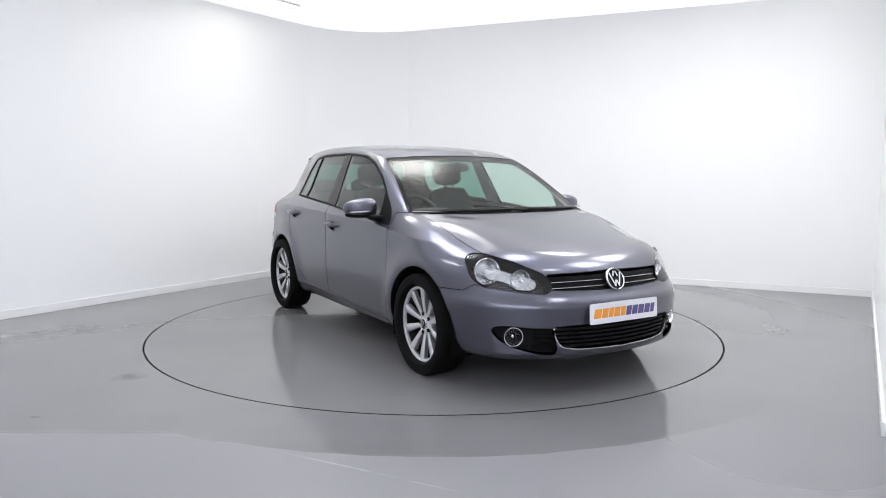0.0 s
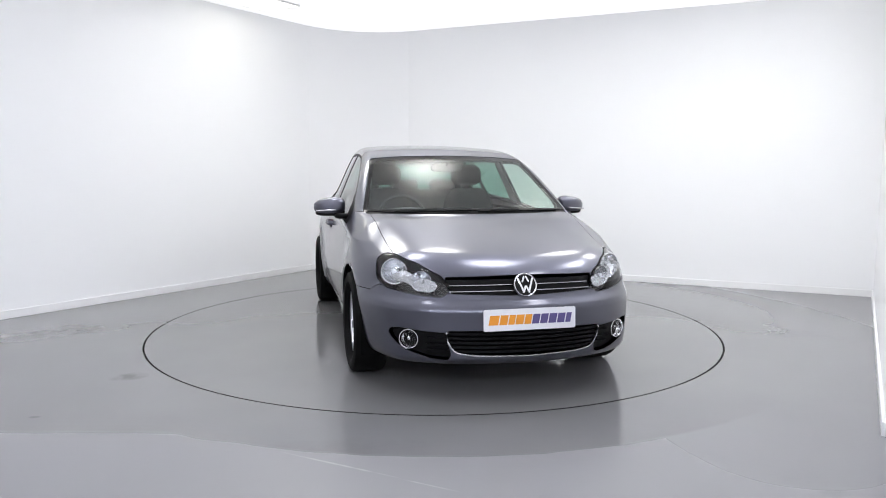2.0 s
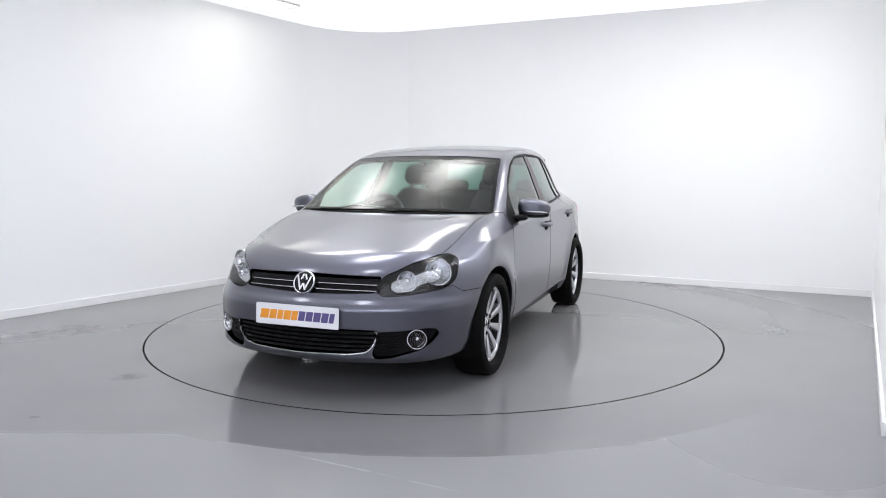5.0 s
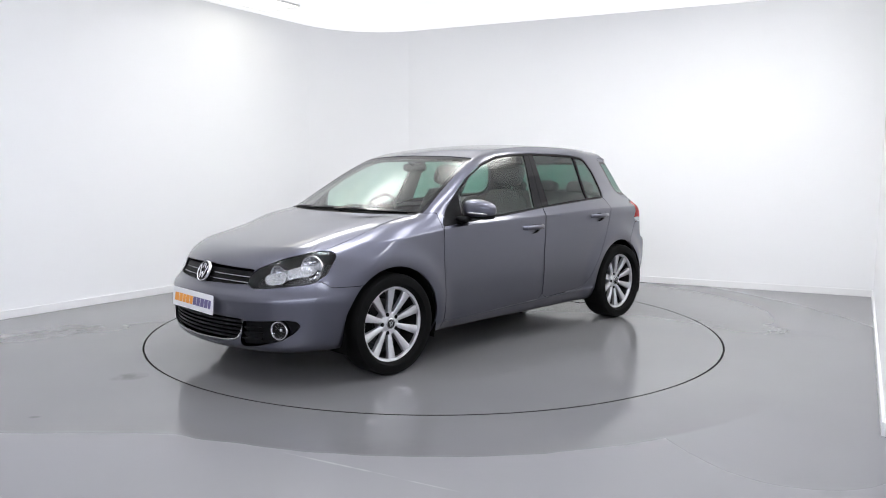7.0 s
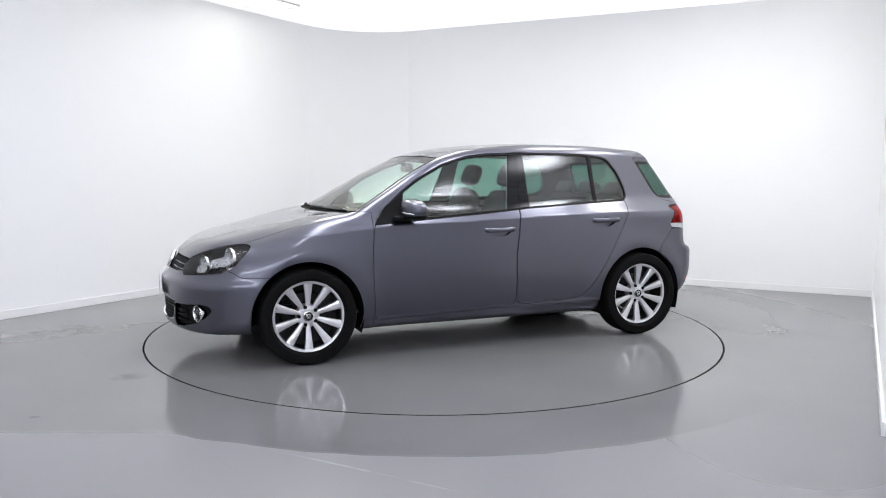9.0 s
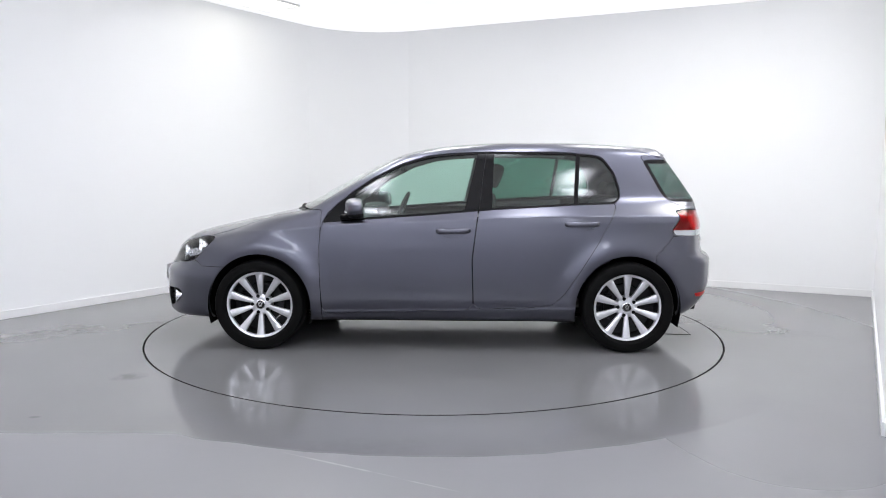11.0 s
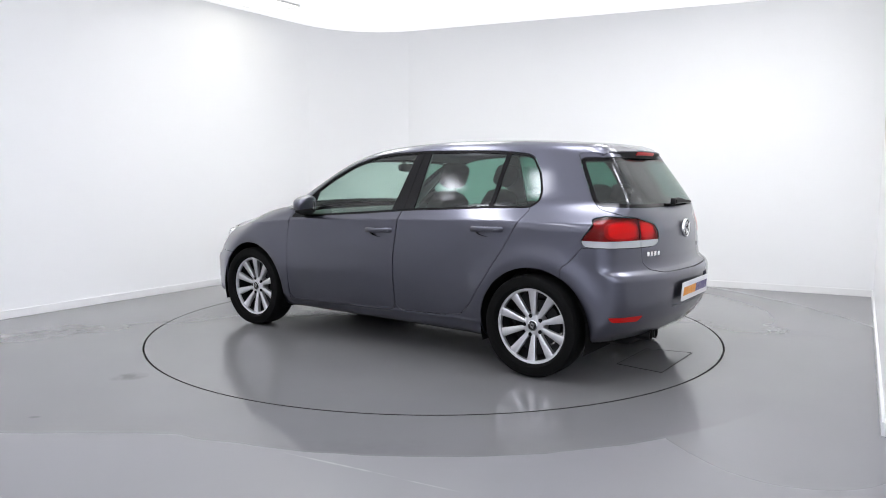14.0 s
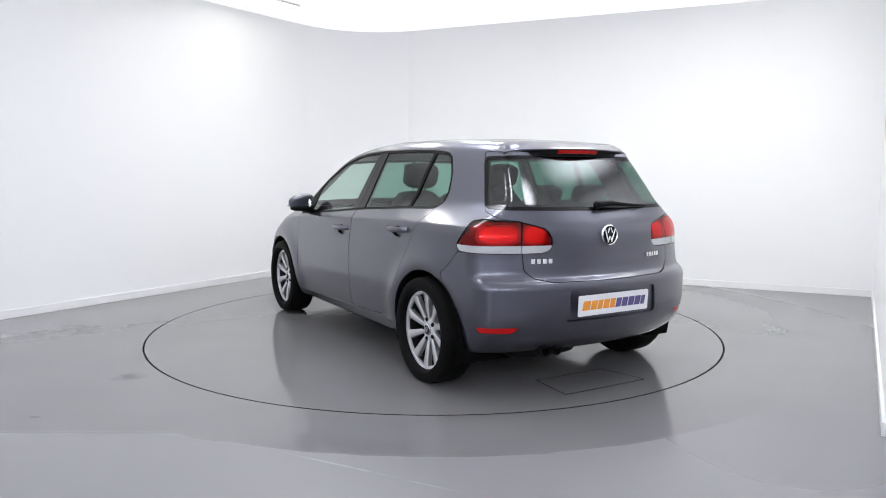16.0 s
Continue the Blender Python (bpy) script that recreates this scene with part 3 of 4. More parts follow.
# wheel openings and the underside
ARCH = 0.362
for hx in (HUB_X, -HUB_X):
    opening = lambda x, y, z, hx=hx: np.maximum(np.hypot(x - hx, (z - HUB_Z) * np.where(z < HUB_Z, 0.8, 1.0)) - ARCH, 0.42 - np.abs(y))
    _, rest = split(rest, opening(*rest[0].T))
under, rest = split(rest, (lambda x, y, z: z - 0.208 - 0.045 * step(-1.2, -1.7, x))(*rest[0].T))


def sill_line(y):
    return 1.100 - 0.30 * y * y


# glass openings
SCREEN = [(-0.755, 0.90), (0.755, 0.90), (0.730, 0.985), (0.592, 1.352), (0.35, 1.368), (0, 1.375), (-0.35, 1.368), (-0.592, 1.352), (-0.730, 0.985)]
SCREEN = rounded(SCREEN, 0.03)
screen_region = lambda x, y, z: np.maximum(np.maximum(inside(y, z, SCREEN), 0.05 - x), x - sill_line(y))
screen, rest = take(rest, screen_region)
cowl, rest = take(rest, lambda x, y, z: np.maximum(np.maximum(x - sill_line(y) - 0.045, sill_line(y) - x), np.maximum(np.abs(y) - 0.715, 0.9 - z)))
REARWIN = rounded([(-0.450, 1.345), (-0.462, 1.052), (-1.4, 1.034), (-1.4, 1.362)], 0.035, 4)
rear_region = lambda x, y, z: np.maximum(inside(np.abs(y) * 0.8 + x * 0.6, z, REARWIN), 1.3 + x)
rearwin, rest = take(rest, rear_region)
DAYLIGHT = [(0.845, 0.900), (0.52, 0.925), (0.08, 0.958), (-0.33, 0.992), (-0.89, 1.024), (-1.205, 1.036), (-1.25, 1.075), (-1.252, 1.14), (-1.215, 1.255),
            (-1.145, 1.355), (-1.09, 1.376), (-0.90, 1.393), (-0.70, 1.397), (-0.33, 1.398), (-0.06, 1.386), (0.10, 1.368), (0.30, 1.309),
            (0.50, 1.208), (0.615, 1.128), (0.76, 1.012)]
DAYLIGHT = rounded(DAYLIGHT, 0.02, 3)
windows = {}
for sign in (1, -1):
    windows[sign], rest = take(rest, side_region(DAYLIGHT, sign))

# lamps, grilles and lamp pockets
HEAD = [(-0.402, 0.775), (-0.436, 0.787), (-0.510, 0.787), (-0.674, 0.750), (-0.832, 0.690), (-0.886, 0.640), (-0.886, 0.600), (-0.857, 0.580),
        (-0.748, 0.586), (-0.616, 0.600), (-0.504, 0.612), (-0.429, 0.655), (-0.404, 0.715), (-0.390, 0.755)]
TAIL = [(-0.310, 0.854), (-0.338, 0.907), (-0.395, 0.985), (-0.469, 1.000), (-0.674, 0.984), (-0.811, 0.946), (-0.841, 0.893), (-0.837, 0.833),
        (-0.787, 0.815), (-0.668, 0.814), (-0.451, 0.816), (-0.324, 0.821)]
REFLECTOR = [(-0.427, 0.416), (-0.668, 0.419), (-0.625, 0.384), (-0.451, 0.387)]


def oblique(corners, sign, fore):
    """A region on one corner of the car: corners (across the corner, z)."""
    return lambda x, y, z: np.maximum(inside(sign * y * 0.8 - fore * x * 0.6, z, corners), np.maximum(0.25 - sign * y, 1.3 - fore * x))


heads, tails, reflectors, pockets = {}, {}, {}, {}
POCKET = [(0.440, 0.395), (0.57, 0.400), (0.66, 0.410), (0.712, 0.402), (0.724, 0.375), (0.697, 0.33), (0.645, 0.288), (0.516, 0.250), (0.428, 0.242), (0.414, 0.28), (0.438, 0.34)]
for sign in (1, -1):
    heads[sign], rest = take(rest, oblique(rounded(HEAD, 0.02, 3), sign, 1))
    tails[sign], rest = take(rest, oblique(rounded(TAIL, 0.02, 3), sign, -1))
    reflectors[sign], rest = take(rest, oblique(rounded(REFLECTOR, 0.012, 3), sign, -1), 0.001)
    pockets[sign], rest = take(rest, end_region(rounded([(sign * a, b) for a, b in POCKET], 0.02, 3), 1, 1.7), 0.001)
GRILLE = rounded([(-0.428, 0.684), (0, 0.695), (0.428, 0.684), (0.434, 0.62), (0.40, 0.598), (0.07, 0.589), (-0.07, 0.589), (-0.40, 0.598), (-0.434, 0.62)], 0.01, 3)
LOWER = rounded([(-0.455, 0.405), (0, 0.418), (0.455, 0.405), (0.437, 0.338), (0.40, 0.283), (0.31, 0.267), (0, 0.260), (-0.31, 0.267), (-0.40, 0.283), (-0.437, 0.338)], 0.03, 4)
grille, rest = take(rest, end_region(GRILLE, 1, 1.9), 0.001)
lower, rest = take(rest, end_region(LOWER, 1, 1.9), 0.001)
liner_mesh = rest

# shut lines
FRONT_DOOR = [(0.70, 1.02), (0.80, 0.98), (0.848, 0.875), (0.862, 0.72), (0.856, 0.48), (0.846, 0.29), (0.81, 0.262), (0.67, 0.264), (0.2, 0.282), (-0.18, 0.293), (-0.212, 0.33), (-0.202, 0.65), (-0.231, 0.886), (-0.25, 1.02)]
REAR_DOOR = [(-0.254, 1.02), (-0.236, 0.886), (-0.207, 0.65), (-0.217, 0.33), (-0.26, 0.298), (-0.633, 0.311), (-0.768, 0.331), (-0.844, 0.406), (-0.936, 0.545), (-1.084, 0.780), (-1.176, 0.950), (-1.215, 1.033), (-1.15, 1.06)]
HANDLES = {"front": (-0.073, 0.846), "rear": (-0.962, 0.896)}
doors, dishes = {}, {}
for sign in (1, -1):
    for nm, c in (("front", FRONT_DOOR), ("rear", REAR_DOOR)):
        piece, rest = take(rest, side_region(rounded(c, 0.03, 3), sign, 0.3))
        hx, hz = HANDLES[nm]
        cup = lambda x, y, z, hx=hx, hz=hz: (np.hypot((x - hx) / 0.085, (z - hz + 0.012) / 0.034) - 1) * 0.03
        dishes[nm, sign], piece = split(piece, cup(*piece[0].T))
        doors[nm, sign] = piece
bonnet_line = spline([0.9, 1.0, 1.3, 1.69, 2.0], [0.70, 0.695, 0.685, 0.660, 0.62])
bonnet, rest = take(rest, lambda x, y, z: np.maximum(np.maximum(sill_line(y) + 0.045 - x, np.abs(y) - bonnet_line(x)), 0.60 - z))
GATE = rounded([(-0.453, 1.375), (-0.465, 1.035), (-0.56, 1.0), (-0.680, 0.985), (-0.678, 0.80), (-0.687, 0.72), (-0.74, 0.68), (-0.85, 0.66), (-1.4, 0.656), (-1.4, 1.375)], 0.02, 3)
gate, rest = take(rest, lambda x, y, z: np.maximum(inside(np.abs(y) * 0.8 + x * 0.6, z, GATE), 1.25 + x))
front_bumper, rest = take(rest, lambda x, y, z: np.maximum(z - 0.586 - 0.035 * step(1.70, 1.77, x), 1.45 - x))
RB = [(-1.40, 0.0), (-1.48, 0.69), (-1.52, 0.722), (-1.60, 0.815), (-1.72, 0.822), (-2.3, 0.822), (-2.3, 0.0)]
rear_bumper, rest = take(rest, lambda x, y, z: inside(x, z, RB))
RECESS = rounded([(-0.335, 0.440), (0.335, 0.440), (0.32, 0.602), (-0.32, 0.602)], 0.02, 3)
recess, rear_bumper = take(rear_bumper, end_region(RECESS, -1, 1.7), 0.001)
fenders = {}
for sign in (1, -1):
    fenders[sign], rest = take(rest, lambda x, y, z: np.maximum(np.maximum(0.852 - x, z - 0.986), -sign * y))

panel("body", rest, M_PAINT, "metallic grey painted body shell and roof")
panel("underbody", under, M_BLACK, "black underside", depth=0)
lining_low, lining_top = split(liner_mesh, liner_mesh[0][:, 2] - 0.96)
panel("inner_lining", lining_low, M_LINER, "dark inner lining", lift=-0.03, depth=0)
lining_bay, lining_top = split(lining_top, 0.95 - lining_top[0][:, 0])
panel("scuttle_lining", lining_bay, M_LINER, "dark lining below the windscreen", lift=-0.03, depth=0)
lining_rear, lining_top = split(lining_top, lining_top[0][:, 0] + 1.02)
panel("rear_pillar_lining", lining_rear, M_DARKTRIM, "dark rear pillar trim", lift=-0.03, depth=0)
panel("roof_lining", lining_top, M_HEADLINER, "grey fabric roof lining", lift=-0.03, depth=0)
panel("bonnet", bonnet, M_PAINT)
panel("front_bumper", front_bumper, M_PAINT)
panel("rear_bumper", rear_bumper, M_PAINT, depth=0.02)
panel("plate_recess", recess, M_PAINT, lift=-0.014, depth=0)
tailgate = panel("tailgate", gate, M_PAINT)
panel("cowl", cowl, M_BLACK, "black plastic cowl below the windscreen", lift=-0.006)
glass_piece, seal = split(screen, screen_region(*screen[0].T) + 0.024)
panel("windscreen", glass_piece, M_SCREEN, "clear curved windscreen", lift=-0.002, depth=0.0)
panel("windscreen_seal", seal, M_GLOSS, "black edge of the windscreen", lift=-0.002, depth=0.02)
glass_piece, seal = split(rearwin, rear_region(*rearwin[0].T) + 0.02)
panel("rear_window", glass_piece, M_REARGLASS, "tinted rear window", lift=-0.003, depth=0)
panel("rear_window_seal", seal, M_GLOSS, "black edge of the rear window", lift=-0.003, depth=0.02)


def slanted(x0, z0, x1, z1):
    """Distance in x from a leaning upright line, above zero towards the front."""
    return lambda x, y, z: x - (x0 + (x1 - x0) * (z - z0) / (z1 - z0))


for sign in (1, -1):
    reg = side_region(DAYLIGHT, sign)
    w, trim = split(windows[sign], reg(*windows[sign][0].T) + 0.013)
    panel("window_trim", trim, M_BLACK, "black window surround", lift=-0.001, depth=0.02)
    sail, w = split(w, -slanted(0.645, 0.92, 0.61, 1.13)(*w[0].T))
    panel("mirror_sail", sail, M_BLACK, lift=-0.002, depth=0.01)
    front_glass, w = split(w, -slanted(-0.150, 0.985, -0.243, 1.385)(*w[0].T))
    post, w = split(w, -slanted(-0.338, 0.985, -0.360, 1.385)(*w[0].T))
    a, b = split(post, slanted(-0.249, 0.985, -0.302, 1.385)(*post[0].T))
    panel("door_post", split(a, slanted(-0.252, 0.985, -0.305, 1.385)(*a[0].T))[0], M_GLOSS, "black gloss door post", lift=-0.002, depth=0.012)
    panel("door_post", b, M_GLOSS, "black gloss door post", lift=-0.002, depth=0.012)
    panel("pillar_trim", post, M_HEADLINER, "light grey inner pillar trim", lift=-0.024, depth=0)
    rear_glass, w = split(w, -slanted(-0.915, 1.025, -0.950, 1.385)(*w[0].T))
    bar, quarter = split(w, -slanted(-0.943, 1.025, -0.978, 1.385)(*w[0].T))
    panel("window_bar", bar, M_BLACK, lift=0.0, depth=0.02)
    panel("front_side_window", front_glass, M_SIDE, lift=-0.006, depth=0)
    panel("rear_side_window", rear_glass, M_TINT, lift=-0.006, depth=0)
    panel("quarter_window", quarter, M_TINT, lift=-0.006, depth=0)
    for nm in ("front", "rear"):
        d = panel(nm + "_door", doors[nm, sign], M_PAINT)
        panel("handle_dish", dishes[nm, sign], M_PAINT, lift=-0.024, depth=-0.024, parent=d)
        hx, hz = HANDLES[nm]
        y0 = 0.852 if nm == "front" else 0.844
        bar_path = [(hx + 0.112, sign * (y0 - 0.006), hz + 0.001), (hx + 0.095, sign * (y0 + 0.018), hz + 0.001), (hx + 0.05, sign * (y0 + 0.030), hz + 0.001), (hx, sign * (y0 + 0.033), hz + 0.002),
                    (hx - 0.05, sign * (y0 + 0.030), hz + 0.003), (hx - 0.095, sign * (y0 + 0.018), hz + 0.004), (hx - 0.112, sign * (y0 - 0.006), hz + 0.004)]
        part("door_handle", tube(bar_path, [0.012, 0.0145, 0.014, 0.014, 0.014, 0.0145, 0.012], 10, flat=1.3), M_PAINT, d, "body-coloured bar handle")
    panel("front_wing", fenders[sign], M_PAINT)
    panel("reflector", reflectors[sign], M_RED, "red rear reflector", lift=-0.001)

# head lamps: clear cover, dark well, two bright bowls
for sign in (1, -1):
    well = panel("headlight", heads[sign], M_HOUSING, "dark headlight housing with two chrome bowls behind a clear cover", lift=-0.095, depth=-0.092)
    panel("lens", heads[sign], M_CLEAR, "clear headlight cover", lift=0.0, depth=0, parent=well)
    BRIDGE = rounded([(-0.800, 0.672), (-0.700, 0.700), (-0.560, 0.742), (-0.50, 0.745), (-0.478, 0.70), (-0.52, 0.662), (-0.62, 0.655), (-0.70, 0.618), (-0.78, 0.612), (-0.815, 0.635)], 0.02, 3)
    bridge = split(heads[sign], inside(sign * heads[sign][0][:, 1] * 0.8 - heads[sign][0][:, 0] * 0.6, heads[sign][0][:, 2], BRIDGE))[0]
    panel("reflector_bridge", bridge, M_BRIDGE, "silvered reflector between the headlight bowls", lift=-0.052, depth=0.02, parent=well)
    for bx, by, bz, r in ((1.752, 0.664, 0.690, 0.069), (1.900, 0.540, 0.652, 0.053)):
        bowl = lathe([(0.0, -0.040), (r * 0.35, -0.038), (r * 0.7, -0.024), (r * 0.92, -0.006), (r, 0.008), (r * 1.06, 0.010), (r * 1.06, -0.005), (r * 0.8, -0.045), (0.0, -0.05)], 22)
        bowl.transform(Matrix.Translation((bx, sign * by, bz)) @ Matrix.Rotation(radians(-90 + sign * 18), 4, "Z"))
        part("reflector_bowl", bowl, M_BOWL, well, "chrome headlight bowl", smooth=6)
        bulb = lathe([(0.0, 0.012), (r * 0.22, 0.008), (r * 0.26, -0.01), (r * 0.26, -0.04), (0, -0.04)], 20)
        bulb.transform(Matrix.Translation((bx, sign * by, bz)) @ Matrix.Rotation(radians(-90 + sign * 18), 4, "Z"))
        part("bulb_shield", bulb, M_CLEARGLASS, well)
        ringm = lathe([(r * 1.04, 0.004), (r * 1.05, 0.013), (r * 1.10, 0.013), (r * 1.12, 0.0)], 36, closed=True)
        ringm.transform(Matrix.Translation((bx, sign * by, bz)) @ Matrix.Rotation(radians(-90 + sign * 18), 4, "Z"))
        part("bezel", ringm, M_CHROME, well)
    # fog lamp pocket
    pk = panel("fog_lamp_pocket", pockets[sign], M_BLACK, "black plastic fog lamp pocket", lift=-0.03, depth=-0.028)
    for zz in (0.29, 0.322, 0.354):
        strip = band(band(pockets[sign], lambda x, y, z: z, zz - 0.005, zz + 0.005), lambda x, y, z: np.abs(y), 0.0, 0.545)
        panel("pocket_slat", strip, M_BLACK, lift=-0.012, depth=0.02, parent=pk)
    turn = Matrix.Translation((1.950, sign * 0.618, 0.345)) @ Matrix.Rotation(radians(-90 + sign * 24), 4, "Z")
    fog = part("fog_lamp", lathe([(0.046, 0.012), (0.050, 0.020), (0.054, 0.020), (0.057, 0.012), (0.057, -0.03), (0.046, -0.03)], 40, closed=True, m=turn), M_CHROME, pk, "round fog lamp with a chrome ring")
    part("reflector_bowl", lathe([(0.0, -0.03), (0.024, -0.024), (0.046, 0.002), (0.046, -0.028), (0.0, -0.038)], 32, m=turn), M_FOGBOWL, fog)
    part("bulb", lathe([(0.0, 0.004), (0.010, 0.0), (0.013, -0.010), (0.010, -0.022), (0.0, -0.024)], 20, m=turn), M_BOWL, fog, "bright bulb cap")
    part("lens", lathe([(0.0, 0.016), (0.03, 0.013), (0.046, 0.008)], 32, m=turn), M_CLEAR, fog)
    # tail lamps: red above, clear band below; the inner piece sits on the tailgate
    t = tails[sign]
    s_of = lambda q: sign * q[:, 1] * 0.8 + q[:, 0] * 0.6
    outer, inner_ = split(t, -(s_of(t[0]) + 0.672))
    inner_ = split(inner_, s_of(inner_[0]) + 0.677)[0]
    for nm, pc, par in (("tail_light", outer, None), ("inner_tail_light", inner_, None)):
        base = panel(nm, pc, M_LAMPBACK, "red tail light with a clear lower band", lift=-0.022, depth=-0.020)
        low_, up_ = split(pc, pc[0][:, 2] - 0.857)
        panel("red_lens", up_, M_REDLENS, "red lens", depth=0.004, parent=base)
        panel("clear_lens", low_, M_WHITELENS, "clear white lens", depth=0.004, parent=base)
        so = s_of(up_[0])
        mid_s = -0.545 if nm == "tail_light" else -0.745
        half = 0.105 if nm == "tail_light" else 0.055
        # the lamp's bright middle is painted: three nested pieces, dim to pale
        panel("lamp_reflector", up_, M_REDDIM, "lamp reflector coloured dim around its painted glow", lift=-0.013, depth=-0.010, parent=base)
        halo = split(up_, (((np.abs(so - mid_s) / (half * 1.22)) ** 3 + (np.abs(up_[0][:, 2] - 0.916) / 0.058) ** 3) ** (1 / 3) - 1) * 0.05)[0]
        panel("glow_halo", halo, M_REDHALO, "mid-tone ring that fades out the painted glow", lift=-0.011, depth=0.004, parent=base)
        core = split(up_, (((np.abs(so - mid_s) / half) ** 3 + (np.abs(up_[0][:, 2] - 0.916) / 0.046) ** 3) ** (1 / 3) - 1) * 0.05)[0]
        panel("glow_core", core, M_REDGLOW, "inner reflector with the lamp's glow put in its colour", lift=-0.009, depth=0.006, parent=base)

# grilles
back = panel("grille", grille, M_BLACK, "black horizontal-bar front grille with two chrome strips", lift=-0.045, depth=-0.042)
for z0, z1, lift, mat, nm in ((0.652, 0.680, -0.016, M_BLACK, "grille_bar"), (0.622, 0.641, -0.014, M_BLACK, "grille_bar"), (0.598, 0.611, -0.016, M_BLACK, "grille_bar"),
                              (0.6462, 0.6497, -0.010, M_SATIN, "chrome_strip"), (0.6150, 0.6185, -0.010, M_SATIN, "chrome_strip")):
    strip = band(grille, lambda x, y, z: z + 0.03 * y * y, z0, z1)
    panel(nm, strip, mat, lift=lift, depth=0.022 if mat is M_BLACK else 0.008, parent=back)
back = panel("lower_grille", lower, M_BLACK, "black lower grille with a chrome edge", lift=-0.05, depth=-0.048)
for zz in (0.288, 0.312, 0.336, 0.360, 0.384):
    strip = band(lower, lambda x, y, z: z - 0.01 * y * y, zz - 0.0065, zz + 0.0065)
    panel("grille_slat", strip, M_BLACK, lift=-0.012, depth=0.03, parent=back)
strip = band(band(lower, lambda x, y, z: inside(y, z, LOWER), -0.0075, 0.1), lambda x, y, z: z, 0.0, 0.398)
panel("chrome_strip", strip, M_CHROME, "thin chrome strip", lift=0.005, depth=0.012, parent=back)

# wheels
def build_wheel(hx, sign):
    rim = lathe([(0.150, -0.09), (0.214, -0.085), (0.221, -0.02), (0.214, 0.045), (0.219, 0.060), (0.2335, 0.064), (0.2370, 0.056), (0.2365, 0.03), (0.232, -0.10), (0.150, -0.10)], 72)
    for f in rim.faces:
        f.material_index = 0 if f.calc_center_median().y > 0.05 else 1
    wheel = part("wheel", rim, [M_ALLOY, M_BARREL], car, "silver ten-spoke alloy wheel")
    tyre = [(0.232, -0.095), (0.250, -0.108), (0.283, -0.112), (0.306, -0.100), (0.3155, -0.075), (0.317, -0.03), (0.317, 0.03), (0.3155, 0.070), (0.306, 0.092), (0.283, 0.103), (0.252, 0.098), (0.237, 0.080), (0.233, 0.056)]
    part("tyre", lathe(tyre, 72), M_RUBBER, wheel, "black low-profile tyre")
    for i in range(10):
        a = 36 * i
        bm = bmesh.new()
        rows = []
        for r, w, h in ((0.040, 0.0105, 0.032), (0.075, 0.0140, 0.037), (0.13, 0.0190, 0.046), (0.19, 0.0250, 0.054), (0.226, 0.0300, 0.057)):
            rows.append([bm.verts.new((s * ww, hh, r)) for s, ww, hh in ((-1, w, h - 0.03), (-1, w, h - 0.004), (-1, w - 0.005, h), (1, w - 0.005, h), (1, w, h - 0.004), (1, w, h - 0.03))])
        for p, q in zip(rows, rows[1:]):
            for k in range(6):
                bm.faces.new((p[k], p[(k + 1) % 6], q[(k + 1) % 6], q[k]))
        bm.faces.new(rows[0]), bm.faces.new(rows[-1][::-1])
        bm.transform(Matrix.Rotation(radians(a), 4, "Y"))
        part("spoke", bm, M_ALLOY, wheel)
    part("hub", lathe([(0.0, 0.036), (0.05, 0.036), (0.072, 0.030), (0.078, 0.02), (0.078, -0.02), (0.0, -0.02)], 40), M_ALLOY, wheel)
    part("hub_cap", lathe([(0.0, 0.046), (0.028, 0.045), (0.034, 0.042), (0.036, 0.034), (0.0, 0.034)], 32), M_CHROME, wheel, "round silver centre cap")
    part("cap_disc", lathe([(0.0, 0.0475), (0.025, 0.0475), (0.028, 0.045), (0.0, 0.045)], 28), M_GLOSS, wheel)
    for cx, cz, ang, ln in ((-0.011, 0.002, 20, 0.030), (0.011, 0.002, -20, 0.030), (-0.0035, -0.009, -22, 0.017), (0.0035, -0.009, 22, 0.017), (-0.0045, 0.0125, -22, 0.014), (0.0045, 0.0125, 22, 0.014)):
        part("cap_bar", box(0.0048, 0.002, ln, m=Matrix.Translation((cx, 0.0485, cz)) @ Matrix.Rotation(radians(-ang), 4, "Y")), M_CHROME, wheel)
    part("hub_ring", lathe([(0.037, 0.035), (0.038, 0.0375), (0.041, 0.0375), (0.043, 0.034)], 36, closed=True), M_ALLOY, wheel)
    for i in range(5):
        a = radians(72 * i + 18)
        part("wheel_bolt", lathe([(0.0, 0.034), (0.010, 0.034), (0.0125, 0.031), (0.013, 0.0), (0.0, 0.0)], 12, m=Matrix.Translation((0.060 * math.sin(a), 0.0065, 0.060 * math.cos(a)))), M_BLACK, wheel)
    part("brake_disc", lathe([(0.06, -0.045), (0.144, -0.045), (0.144, -0.070), (0.06, -0.070)], 48, closed=True), M_BARREL, wheel, "dull grey brake disc")
    part("brake_caliper", box(0.07, 0.07, 0.15, (0.125, -0.055, 0.01), 0.012), M_BLACK, wheel)
    wheel.matrix_basis = pose(hx, sign * 0.775, HUB_Z, 0, 0, 0 if sign > 0 else 180)
    wheel.location = wheel.location + SHIFT
    return wheel


for hx in (HUB_X, -HUB_X):
    for sign in (1, -1):
        build_wheel(hx, sign)
